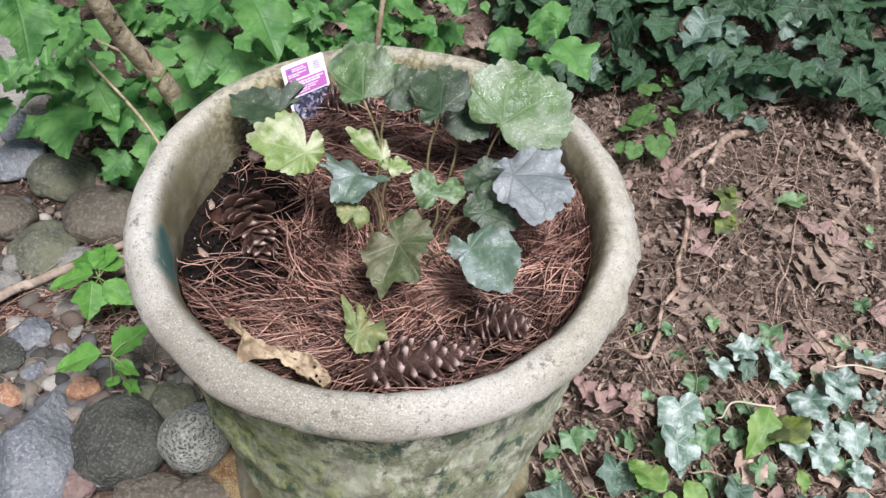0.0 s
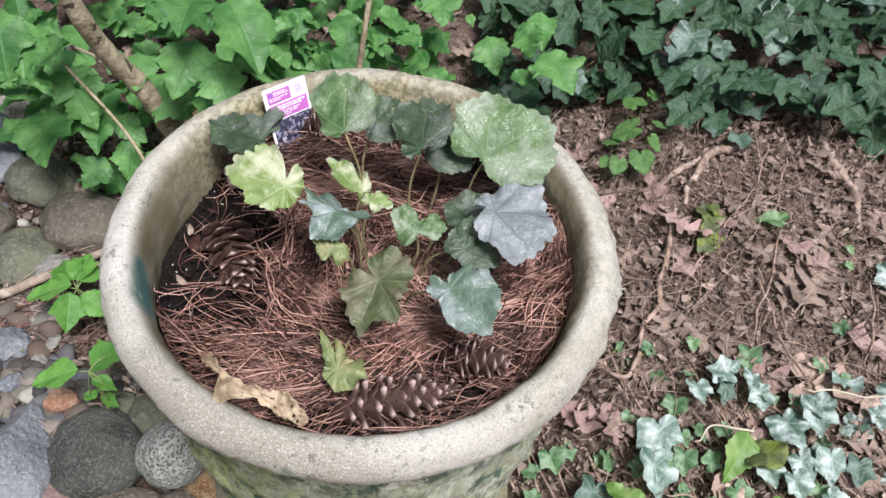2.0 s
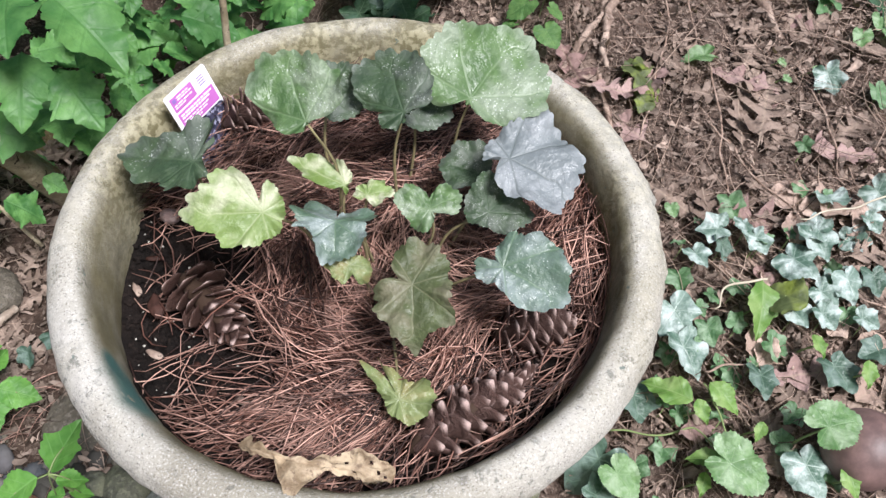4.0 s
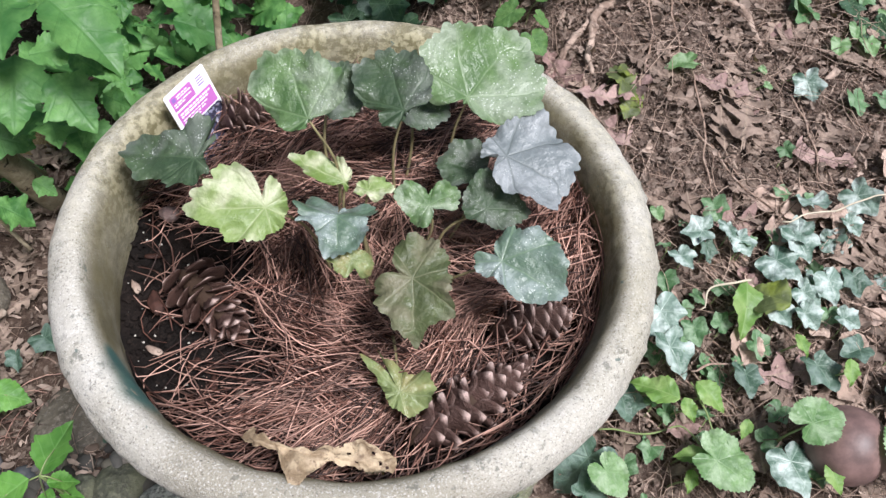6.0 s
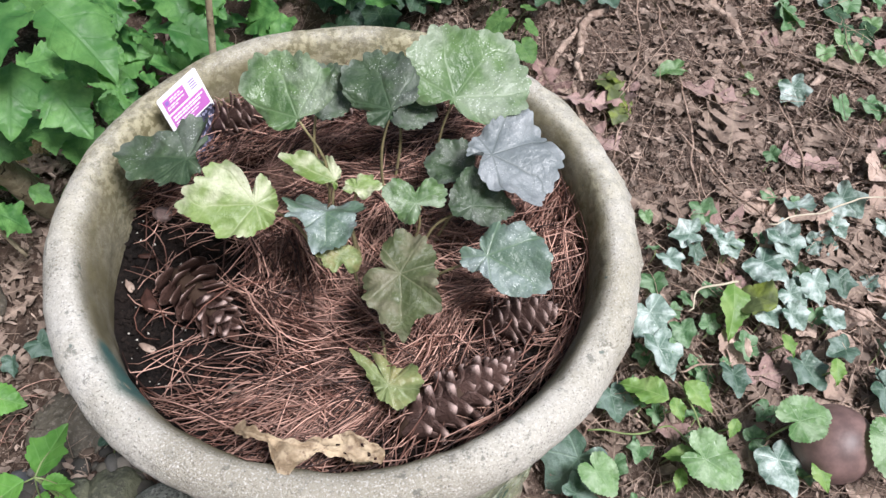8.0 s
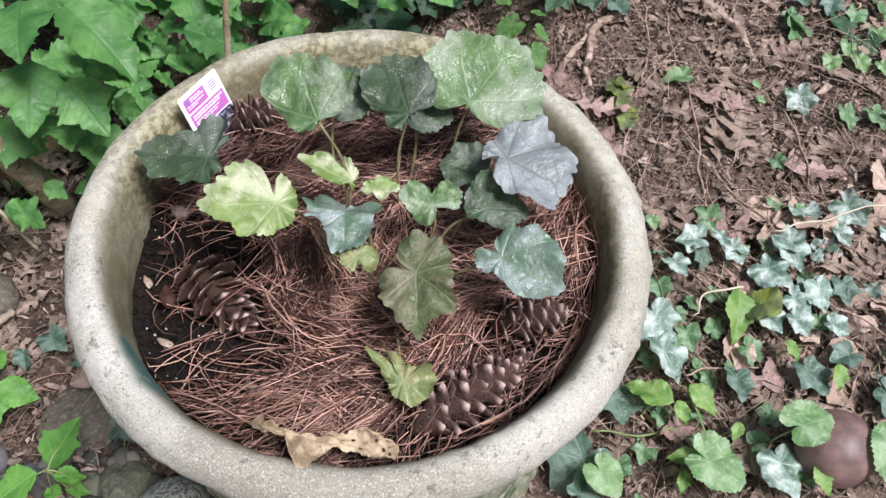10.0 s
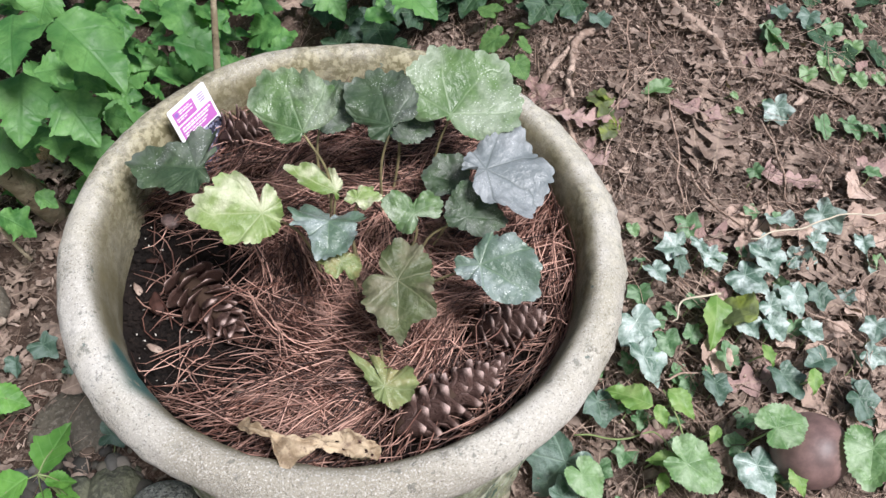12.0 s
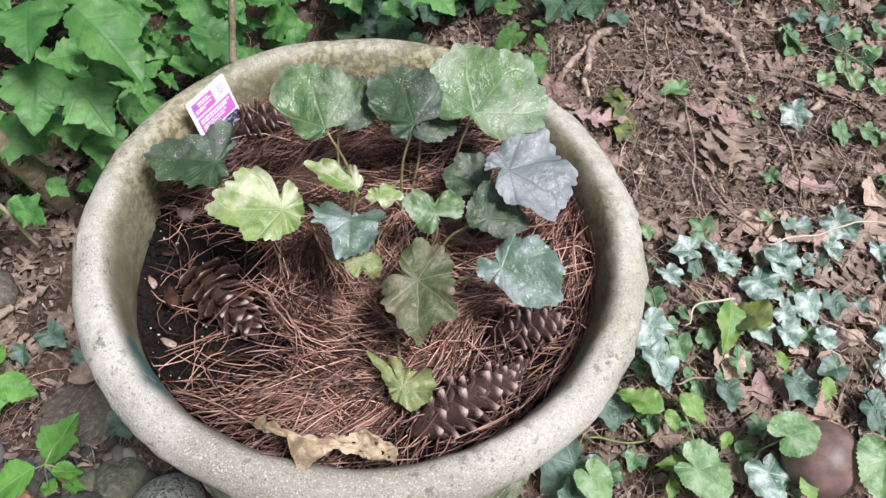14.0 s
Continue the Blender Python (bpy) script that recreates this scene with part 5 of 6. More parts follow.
tan_mesh = pinnate_mesh("dead_leaf", oak_brown, 9, 0.22, 3, 0.0, 0.3, 0.5, 0.1)
for x, y, z, size, heading in ((-0.298, 0.205, -0.118, 0.075, 10), (-0.232, 0.085, -0.128, 0.06, -25)):
    ob = new("dead_leaf", tan_mesh)
    ob.matrix_world = flat_pose((x, y, z), size, heading, 4, 8)
    tagged(ob, "narrow tan dead leaf lying on a flat stone", "fallen leaf")
for k in range(34):
    x, y = rng.uniform(-0.55, -0.27), rng.uniform(0.15, 0.7)
    if k > 14:
        x, y = rng.uniform(-0.43, -0.27), rng.uniform(0.20, 0.46)
    lay_oak(x, y, ground_z(x, y) + 0.014, rng.uniform(0.022, 0.036), rng.uniform(0, 360), oak_flat[k % 3], rng.uniform(-18, 18), rng.uniform(-18, 18))


pale_meshes = [pinnate_mesh("dead_leaf", leaf_pale, s, w, 4, 0.1, fold=0.5, curl=0.9, wave=0.2) for s, w in ((11, 0.3), (12, 0.24), (13, 0.36))]
r4 = random.Random(17)
for k in range(38):
    x, y = r4.uniform(0.42, 0.80), r4.uniform(-0.30, 0.08)
    ob = new("dead_leaf", pale_meshes[k % 3])
    ob.matrix_world = flat_pose((x, y, ground_z(x, y) + r4.uniform(0.014, 0.024)), r4.uniform(0.04, 0.07), r4.uniform(0, 360), r4.uniform(-15, 15), r4.uniform(-20, 20))
    tagged(ob, "curled pale pinkish dead leaf lying among ivy", "fallen leaf", "pale dead leaves")


def build_litter():
    """Broken leaf pieces all over the bank."""
    verts, faces = [], []
    for k in range(44000):
        if rng.random() < 0.56:
            x, y = rng.uniform(0.14, 1.1), rng.uniform(-0.42, 0.62)
        elif rng.random() < 0.5:
            x, y = rng.uniform(-0.55, 1.2), rng.uniform(0.42, 1.3)
            if x > 0.15 and y > 0.5 and rng.random() < 0.6:
                continue
        else:
            x, y = rng.uniform(-0.62, -0.15), rng.uniform(0.0, 0.75)
            if y > 0.25 and rng.random() < 0.6:
                continue
        if math.hypot(x, y) < 0.195:
            continue
        size = rng.choice((0.0015, 0.002, 0.0025, 0.003, 0.004, 0.005, 0.007, 0.009, 0.012)) * rng.uniform(0.8, 1.25)
        m = flat_pose((x, y, ground_z(x, y) + rng.uniform(0.0, 0.02)), size, rng.uniform(0, 360), rng.gauss(0, 28), rng.gauss(0, 28))
        o, n, bend = len(verts), rng.randint(6, 9), rng.uniform(-0.5, 0.7)
        long = rng.choice((0.07, 0.10, 0.16, 0.26, 0.42, 0.6))
        verts.append(m @ Vector((0, 0, 0)))
        for j in range(n):
            a = 2 * math.pi * j / n
            r = rng.uniform(0.55, 1.15)
            px, py = r * math.cos(a), r * math.sin(a) * long
            verts.append(m @ Vector((px, py, 1.3 * bend * abs(py) + 0.3 * bend * px * px + rng.gauss(0, 0.12))))
        faces += [(o, o + 1 + j, o + 1 + (j + 1) % n) for j in range(n)]
    ob = new("leaf_litter", mesh_of("leaf_litter", verts, faces, litter_brown))
    tagged(ob, "crumbled brown leaf litter strewn over the earth", "leaf litter", kind="stuff")


build_litter()


def build_clods():
    """Crumbs of dry soil over the bank."""
    ball = bmesh.new()
    bmesh.ops.create_icosphere(ball, subdivisions=1, radius=1)
    bv = [v.co.copy() for v in ball.verts]
    bf = [tuple(v.index for v in f.verts) for f in ball.faces]
    ball.free()
    r2 = random.Random(44)
    verts, faces = [], []
    for k in range(11000):
        x, y = r2.uniform(0.22, 1.0), r2.uniform(-0.32, 0.56)
        size = 0.0011 + 0.0038 * r2.random() ** 3
        o = len(verts)
        place = Vector((x, y, ground_z(x, y) + r2.uniform(0.002, 0.012)))
        verts += [place + Vector((v.x * r2.uniform(0.6, 1.3), v.y * r2.uniform(0.6, 1.3), v.z * r2.uniform(0.5, 1.0))) * size for v in bv]
        faces += [tuple(i + o for i in f) for f in bf]
    tagged(new("soil_clods", mesh_of("soil_clods", verts, faces, clod_mat, False)), "dry reddish-brown crumbs of soil on the bank", "soil", kind="stuff")


n = Nodes("soil_clods", 0.95, 0.1)
clod_mat = n.done(n.mix(n.span(n.noise(160, 3), 0.35, 0.65), n.ramp(n.geo.outputs["Random Per Island"], (0.0, (0.09, 0.064, 0.05)), (0.6, (0.24, 0.176, 0.142)), (1.0, (0.40, 0.312, 0.26))), (0.145, 0.106, 0.086)))
build_clods()


def ground_stalk(k):
    if rng.random() < 0.8:
        x, y = rng.uniform(0.2, 1.1), rng.uniform(-0.4, 0.7)
    else:
        x, y = rng.uniform(-0.6, 0.3), rng.uniform(-0.1, 0.7)
    if math.hypot(x, y) < 0.26:
        return None
    a, bend, length = rng.uniform(0, 6.3), rng.gauss(0, 0.9), rng.choice((0.02, 0.03, 0.05, 0.08, 0.13, 0.20))
    lift = rng.uniform(0.006, 0.026)
    pts = []
    for i in range(6):
        t = i / 5 - 0.5
        px, py = x + length * t * math.cos(a + bend * t), y + length * t * math.sin(a + bend * t)
        pts.append(Vector((px, py, ground_z(px, py) + lift + 0.1 * length * (0.25 - t * t))))
    return pts


strands("dry_stalks", 3600, ground_stalk, 0.00046, stalk_brown, "thin dry stalks and rootlets tangled over the litter", "dry stalks")


def needle_drift(k):
    x, y = rng.gauss(-0.50, 0.05), rng.gauss(0.215, 0.022)
    a, length = rng.gauss(0.35, 0.3), rng.uniform(0.05, 0.09)
    bend = rng.gauss(-0.7, 0.3)
    return [Vector((x + length * t * math.cos(a + bend * t), y + length * t * math.sin(a + bend * t), ground_z(x, y) + 0.012 + 0.012 * ((k * 37 % 11) / 11))) for t in (-0.5, -0.25, 0, 0.25, 0.5)]


strands("fallen_pine_needles", 170, needle_drift, 0.0006, needle_brown, "small drift of brown pine needles on the gravel", "pine needles")


def stem_thing(name, rows, radii, material, label, category, lump=0.15, sides=7):
    first = Vector(rows[0][:3])
    line = [p - first for p in smooth_line([r[:3] for r in rows], 7)]
    for p in line[1:-1]:
        p += Vector((noise.noise(p * 30 + first), noise.noise(p * 30 - first), 0)) * 0.006
    ob = new(name, tube(name, line, radii, material, sides, lump, len(rows)))
    ob.location = first
    return tagged(ob, label, category)


for rows, radii in ((ROOT_ARCH, (0.005, 0.007, 0.006, 0.005, 0.003)), (ROOT_FORK, (0.003, 0.005, 0.005, 0.003)), (ROOT_BACK, (0.006, 0.007, 0.006, 0.005, 0.002))):
    stem_thing("tree_root", rows, radii, root_bark, "bare greyish-brown root breaking through the earth", "root", 0.9, 9)
stem_thing("dry_stem", STEM_WOODY, (0.003, 0.0042, 0.0038, 0.0036, 0.0032, 0.0032, 0.003, 0.002), vine_bark, "pinkish-brown woody stem creeping over the earth", "stem", 0.4)
for rows in (STEM_B, STEM_C, STEM_E, STEM_F, STEM_G, STEM_H, STEM_I):
    stem_thing("dry_stem", rows, (0.0012, 0.0015, 0.0013, 0.0009), vine_bark, "thin dry vine stem lying on the litter", "stem", 0.3)
stem_thing("vine_stem", STEM_D, (0.0010, 0.0012, 0.0010), straw_mat, "pale straw-coloured vine arching over the ivy", "stem", 0.1)
for rows in (STEM_GREEN, STEM_LOW):
    stem_thing("vine_stem", rows, (0.0011, 0.0012, 0.0009), stem_green, "thin yellow-green trailing stem among the ivy", "stem", 0.1)
stem_thing("vine_stem", HOOK, (0.0009, 0.0013, 0.0015, 0.0017), straw_mat, "pale hooked dry stalk standing in the ivy", "stem", 0.1)
stem_thing("stick", STICK, (0.007, 0.0075, 0.006, 0.005), stick_bark, "weathered grey-brown stick lying over the gravel", "stick", 0.35, 9)


# ---- stones ----
def stone_mesh(name, material, seed, size, flat=0.0, lumps=1.0, level=4, taper=0.0):
    bm = bmesh.new()
    bmesh.ops.create_icosphere(bm, subdivisions=level, radius=1)
    s = Vector((seed * 3.7, seed * 1.3, seed * 2.1))
    for v in bm.verts:
        p = v.co.copy()
        q = 1 + lumps * (0.20 * noise.noise(p * 0.9 + s) + 0.10 * noise.noise(p * 2.1 + s) + 0.03 * noise.noise(p * 5 + s))
        p *= q
        if flat:
            for d in (Vector((0.6, 0.3, 0.74)), Vector((-0.5, 0.6, 0.62)), Vector((0.1, -0.8, 0.6)), Vector((-0.7, -0.5, 0.5))):
                d.normalize()
                over = p.dot(d) - flat
                if over > 0:
                    p -= d * over * 0.85
        slim = 1 - taper * max(0, p.y)
        v.co = Vector((p.x * size[0] * slim, p.y * size[1], p.z * size[2] * slim))
    me = bpy.data.meshes.new(name)
    bm.to_mesh(me)
    bm.free()
    me.materials.append(material)
    me.polygons.foreach_set("use_smooth", [True] * len(me.polygons))
    return me


def stone(x, y, z, size, material, label, seed, shape=(1, 1, 0.6), turn=0, flat=0.0, lumps=1.0, name="stone", level=4, taper=0.0):
    ob = new(name, stone_mesh(name, material, seed, [size * v for v in shape], flat, lumps, level, taper))
    ob.matrix_world = pose(x, y, z, 0, 0, turn)
    return tagged(ob, label, "stone", "stones beside the planter")


STONE_LOOKS = [
    (stone_blue, "pointed blue-grey boulder lying on the gravel", (0.80, 1.40, 0.85), 0, 0.74),
    (stone_grey, "rounded dark grey cobble on the gravel", (1.0, 0.95, 0.62), 20, 0.0),
    (stone_pitted, "rounded pale pitted stone against the planter", (1.05, 0.95, 1.0), 30, 0.0),
    (stone_ochre, "rusty ochre stone wedged under the planter", (1.1, 0.75, 0.6), -40, 0.85),
    (stone_pink, "smooth pinkish stone on the gravel", (1.0, 1.0, 0.6), 10, 0.0),
    (stone_blue, "small angular blue-grey stone", (1.0, 0.9, 0.75), 25, 0.75),
    (stone_brown, "wide smooth brown river stone", (1.15, 0.85, 0.55), -10, 0.0),
    (stone_moss, "blocky stone speckled with lichen", (1.0, 1.1, 0.6), 20, 0.72),
    (stone_brown, "rounded tan river stone", (1.0, 0.9, 0.65), 0, 0.0),
    (stone_moss, "mossy greenish stone under the bush", (1.05, 0.85, 0.6), -15, 0.0),
    (stone_blue, "grey-blue stone at the bush's foot", (1.0, 0.9, 0.6), 40, 0.75),
    (stone_pale, "pale flat stone beside the stick", (1.2, 0.75, 0.5), 15, 0.0),
    (stone_moss, "mossy yellowish stone in the planter's shade", (1.0, 0.9, 0.6), 50, 0.8),
    (stone_grey, "dark rounded stone on the gravel", (1.0, 1.2, 0.6), 0, 0.0),
    (stone_brown, "flat brown stone half buried in litter", (1.3, 0.8, 0.4), -10, 0.0),
    (stone_brown, "flat grey-brown stone beside the planter", (1.25, 0.75, 0.4), 15, 0.0),
]
for k, ((x, y, z, size), (material, label, shape, turn, flat)) in enumerate(zip(STONES, STONE_LOOKS)):
    stone(x, y, z - 0.012, size * (0.92 if k == 0 else 1.0), material, label, k + 1, shape, turn, flat, 0.5 if k == 2 else 1.0, taper=0.6 if k == 0 else 0.0)
SMALL_LOOKS = [(stone_pale, "small pale pebble"), (stone_moss, "small mossy yellow stone"), (stone_pale, "small pale pebble"), (brick_orange, "broken orange brick piece"), (brick_orange, "broken orange brick piece"),
               (stone_blue, "small grey pebble"), (stone_blue, "grey stone under the bush"), (stone_pale, "flat pale pebble"), (stone_grey, "small grey pebble"), (stone_pale, "small pale pebble"),
               (stone_pale, "small pale pebble"), (stone_grey, "small grey pebble")]
for k, ((x, y, z, size), (material, label)) in enumerate(zip(STONES_SMALL, SMALL_LOOKS)):
    stone(x, y, z + (0.010 if material is brick_orange else 0.004), size * (1.35 if material is brick_orange else 1.1), material, label + " lying on the gravel", k + 40, (1.0, 0.75, 0.6), k * 47, 0.75 if k % 2 else 0.0, 1.0, "pebble", 3)
for (x, y, z, size), material, label, shape in zip(STONES_L, (stone_brown, stone_moss, stone_ochre), ("flat brown stone slab beside the planter", "rounded mossy cobble beside the planter", "tan stone under the bush"), ((1.2, 0.9, 0.35), (1, 0.9, 0.6), (1.1, 0.9, 0.6))):
    stone(x, y, z - 0.014, size, material, label, int(x * -100), shape, 20)
(bx, by, bz, bs), = BALL
stone(bx, by, bz - 0.014, bs * 0.82, stone_maroon, "smooth round maroon-brown stone among the ivy", 77, (1.0, 1.0, 0.97), 0, 0.0, 0.12, "round_stone")

slab = new("stone_slab", stone_mesh("stone_slab", slab_mat, 61, (0.26, 0.20, 0.045), 0.0, 0.5))
slab.matrix_world = pose(-0.82, 0.68, -0.15, 0, 0, 30)
tagged(slab, "large pale flat stone slab behind the bush", "stone")


def build_gravel():
    ball = bmesh.new()
    bmesh.ops.create_icosphere(ball, subdivisions=2, radius=1)
    bv = [v.co.copy() for v in ball.verts]
    bf = [tuple(v.index for v in f.verts) for f in ball.faces]
    ball.free()
    verts, faces = [], []
    for k in range(1000):
        x, y = rng.uniform(-0.75, -0.24), rng.uniform(-0.16, 0.42)
        if rng.random() < 0.5:
            x, y = rng.gauss(-0.46, 0.06), rng.gauss(0.10, 0.06)
        if math.hypot(x, y) < 0.22 or (x > -0.43 and y > 0.13):
            continue
        s = rng.choice((0.004, 0.005, 0.006, 0.008, 0.010, 0.014, 0.018))
        shape = Vector((s, s * rng.uniform(0.6, 1.0), s * rng.uniform(0.4, 0.7)))
        turn = Euler((rng.gauss(0, 0.3), rng.gauss(0, 0.3), rng.uniform(0, 6.3))).to_matrix()
        o, off = len(verts), Vector((k * 1.7, k * 0.3, k * 2.9))
        place = Vector((x, y, ground_z(x, y) + s * 0.5 + rng.uniform(0.0, 0.010)))
        for v in bv:
            q = v * (1 + 0.3 * noise.noise(v * 1.1 + off))
            verts.append(place + turn @ Vector((q.x * shape.x, q.y * shape.y, q.z * shape.z)))
        faces += [tuple(i + o for i in f) for f in bf]
    tagged(new("gravel", mesh_of("gravel", verts, faces, pebbles_mat)), "mixed grey and tan gravel between the stones", "gravel", kind="stuff")


build_gravel()

# ---- the bush behind the planter ----
bush_meshes = [pinnate_mesh("leaf", bush_green, s, w, 8, l, fold=f, wave=0.16, curl=0.4, rows=96, saw=0.19) for s, w, l, f in ((1, 0.40, 0.24, 0.25), (2, 0.36, 0.05, 0.10), (3, 0.42, 0.34, 0.2), (7, 0.38, 0.15, 0.4), (8, 0.40, 0.28, 0.05))]
sprout_meshes = [pinnate_mesh("leaf", sprout_green, s, w, t, l) for s, w, t, l in ((4, 0.36, 10, 0.0), (5, 0.42, 7, 0.25), (6, 0.38, 9, 0.0))]


def leafy(name, label, category, place, leaves, meshes, stems, stem_material, leaf_label="", group=""):
    """A plant: leaves (x, y, z, size, heading) and stems (points, radii) in world places."""
    root = thing(name, label, category, place, group)
    back = Matrix.Translation(-Vector(place))
    for k, (x, y, z, size, heading) in enumerate(leaves):
        m = flat_pose((x, y, z), size * 2.0, heading, 8 + rng.gauss(8, 13), rng.gauss(0, 16))
        part("leaf", meshes[k % len(meshes)], root, back @ m, leaf_label)
    for points, radii, sides in stems:
        line = [Vector(p) - Vector(place) for p in smooth_line(points, 6)]
        part("stem", tube("stem", line, radii, stem_material, sides, 0.3, len(points)), root)
    return root


def build_bush():
    leaves = [*BUSH_LEAVES, *BUSH_TOP, *BUSH_SIDE]
    r2 = random.Random(21)
    # the shaded leaves deeper in the bush
    for k in range(290):
        x = r2.uniform(-0.62, 0.10)
        y = r2.uniform(0.42, 0.95)
        z = r2.uniform(-0.12, 0.15)
        leaves.append((x, y, z, r2.uniform(0.022, 0.038), r2.gauss(-90, 90)))
    trunk = [(-0.30, 0.52, -0.17), (-0.327, 0.462, 0.02), (-0.345, 0.446, 0.10), (-0.370, 0.420, 0.18), (-0.385, 0.386, 0.30), (-0.40, 0.35, 0.42), (-0.44, 0.33, 0.60)]
    stems = [(trunk, (0.018, 0.0155, 0.0145, 0.0135, 0.012, 0.011, 0.009), 14),
             ([(-0.30, 0.52, -0.10), (-0.35, 0.50, 0.05), (-0.43, 0.47, 0.14)], (0.004, 0.003, 0.002), 7),
             ([(-0.06, 0.41, -0.14), (-0.04, 0.425, 0.10), (-0.025, 0.43, 0.24), (0.0, 0.47, 0.40)], (0.005, 0.0045, 0.004, 0.003), 8),
             ([(-0.335, 0.40, -0.10), (-0.37, 0.42, 0.02), (-0.45, 0.46, 0.12)], (0.003, 0.0028, 0.002), 6)]
    leafy("shrub", "leafy green shrub with toothed leaves and a leaning trunk", "shrub", (-0.29, 0.54, -0.17), leaves, bush_meshes, stems, bark)


build_bush()


def sprout(rows, label, meshes=None, creeping=False):
    """A seedling: a thin stem with a short stalk to each leaf."""
    cx = sum(r[0] for r in rows) / len(rows)
    cy = sum(r[1] for r in rows) / len(rows)
    base = (cx, cy, ground_z(cx, cy) - 0.005)
    top = (cx, cy, max(r[2] for r in rows) - 0.012)
    stems = [] if creeping else [([base, (cx + 0.004, cy, (base[2] + top[2]) / 2), top], (0.0022, 0.002, 0.0015), 6)]
    leaves = []
    for x, y, z, size, heading in rows:
        a = math.atan2(y - cy, x - cx)
        leaves.append((x, y, z, size, math.degrees(a) + 0.25 * ((heading - math.degrees(a) + 180) % 360 - 180)))
        if creeping:
            gx, gy = x + 0.25 * (cx - x), y + 0.012
            stems.append(([(gx, gy, ground_z(gx, gy) - 0.004), ((x + gx) / 2, gy, (z + ground_z(gx, gy)) / 2), (x, y, z)], (0.0011, 0.001, 0.0008), 5))
            continue
        stems.append(([top, ((x + cx) / 2, (y + cy) / 2, (z + top[2]) / 2 + 0.004), (x, y, z)], (0.001, 0.0009, 0.0007), 5))
    leafy("seedling", label, "seedling", base, leaves, meshes or sprout_meshes, stems, stem_green)


sprout([(x, y, z, size * 1.2, h) for x, y, z, size, h in SPROUT_A], "bright green seedling with oval leaves in the gravel")
sprout(SPROUT_B, "bright green seedling with toothed leaves beside the planter")

# ---- ivy and ground plants ----
ivy_meshes = [leaf_mesh("leaf", ivy_edge, ivy_green, s, gap=62, cup=0.05, fold=0.03, ruffle=0.16, around=60, rings=4, vee=0.12) for s in (1, 2, 3, 4)]
ivy_cool_meshes = [leaf_mesh("leaf", ivy_edge, ivy_cool, s, gap=62, cup=0.05, fold=0.03, ruffle=0.18, around=60, rings=4, vee=0.25) for s in (5, 6, 7, 8)]
ivy_fresh_meshes = [leaf_mesh("leaf", ivy_edge, ivy_fresh, s, gap=62, cup=0.05, fold=0.03, ruffle=0.2, around=60, rings=4, vee=0.2) for s in (9, 10, 11, 12)]
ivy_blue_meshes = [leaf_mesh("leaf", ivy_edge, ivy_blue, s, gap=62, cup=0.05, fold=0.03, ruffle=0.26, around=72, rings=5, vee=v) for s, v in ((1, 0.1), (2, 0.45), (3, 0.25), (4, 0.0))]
herb_meshes = [leaf_mesh("leaf", herb_edge, herb_green, s, gap=50, cup=0.02, fold=0.02, ruffle=0.22, around=120, vee=0.18) for s in (1, 2, 3)]

herb_blades = [pinnate_mesh("leaf", herb_blade, s, 0.30, 8, 0.1, fold=0.3, curl=0.5, wave=0.15) for s in (4, 5)]
herb_olive_mesh = pinnate_mesh("leaf", herb_olive, 8, 0.52, 6, 0.1, fold=0.1, curl=0.4, wave=0.2)


def ivy_run(label, rows, meshes, seed):
    """Leaves (stalk end, length, heading) on short stalks along one creeping stem."""
    r2 = random.Random(seed)
    x0, y0 = rows[0][0], rows[0][1]
    base = (x0, y0, ground_z(x0, y0))
    root = thing("ivy", label, "ivy", base, "ivy over the bank")
    back = Matrix.Translation(-Vector(base))
    order = sorted(rows, key=lambda r: (r[0] + 0.3 * r[1]))
    line = [Vector((r[0] - 0.012, r[1] - 0.01, ground_z(r[0], r[1]) + 0.008)) for r in order]
    part("runner", tube("runner", [back @ p for p in smooth_line(line, 4)], (0.0013, 0.0012), vine_bark, 5, 0.2), root)
    for k, (x, y, z, size, heading) in enumerate(rows):
        m = flat_pose((x, y, z), size, heading, r2.gauss(8, 14), r2.gauss(0, 18))
        leaf = part("leaf", meshes[k % 4], root, back @ m)
        p = Vector((x, y, z))
        q = Vector((x - 0.012, y - 0.01, ground_z(x, y) + 0.008))
        part("stalk", tube("stalk", [back @ v for v in smooth_line([q, (p + q) / 2 + Vector((0.004, 0, 0.003)), p - Vector((0, 0, 0.001))], 3)], (0.0008, 0.0007), stem_green, 5), leaf, (back @ m).inverted())


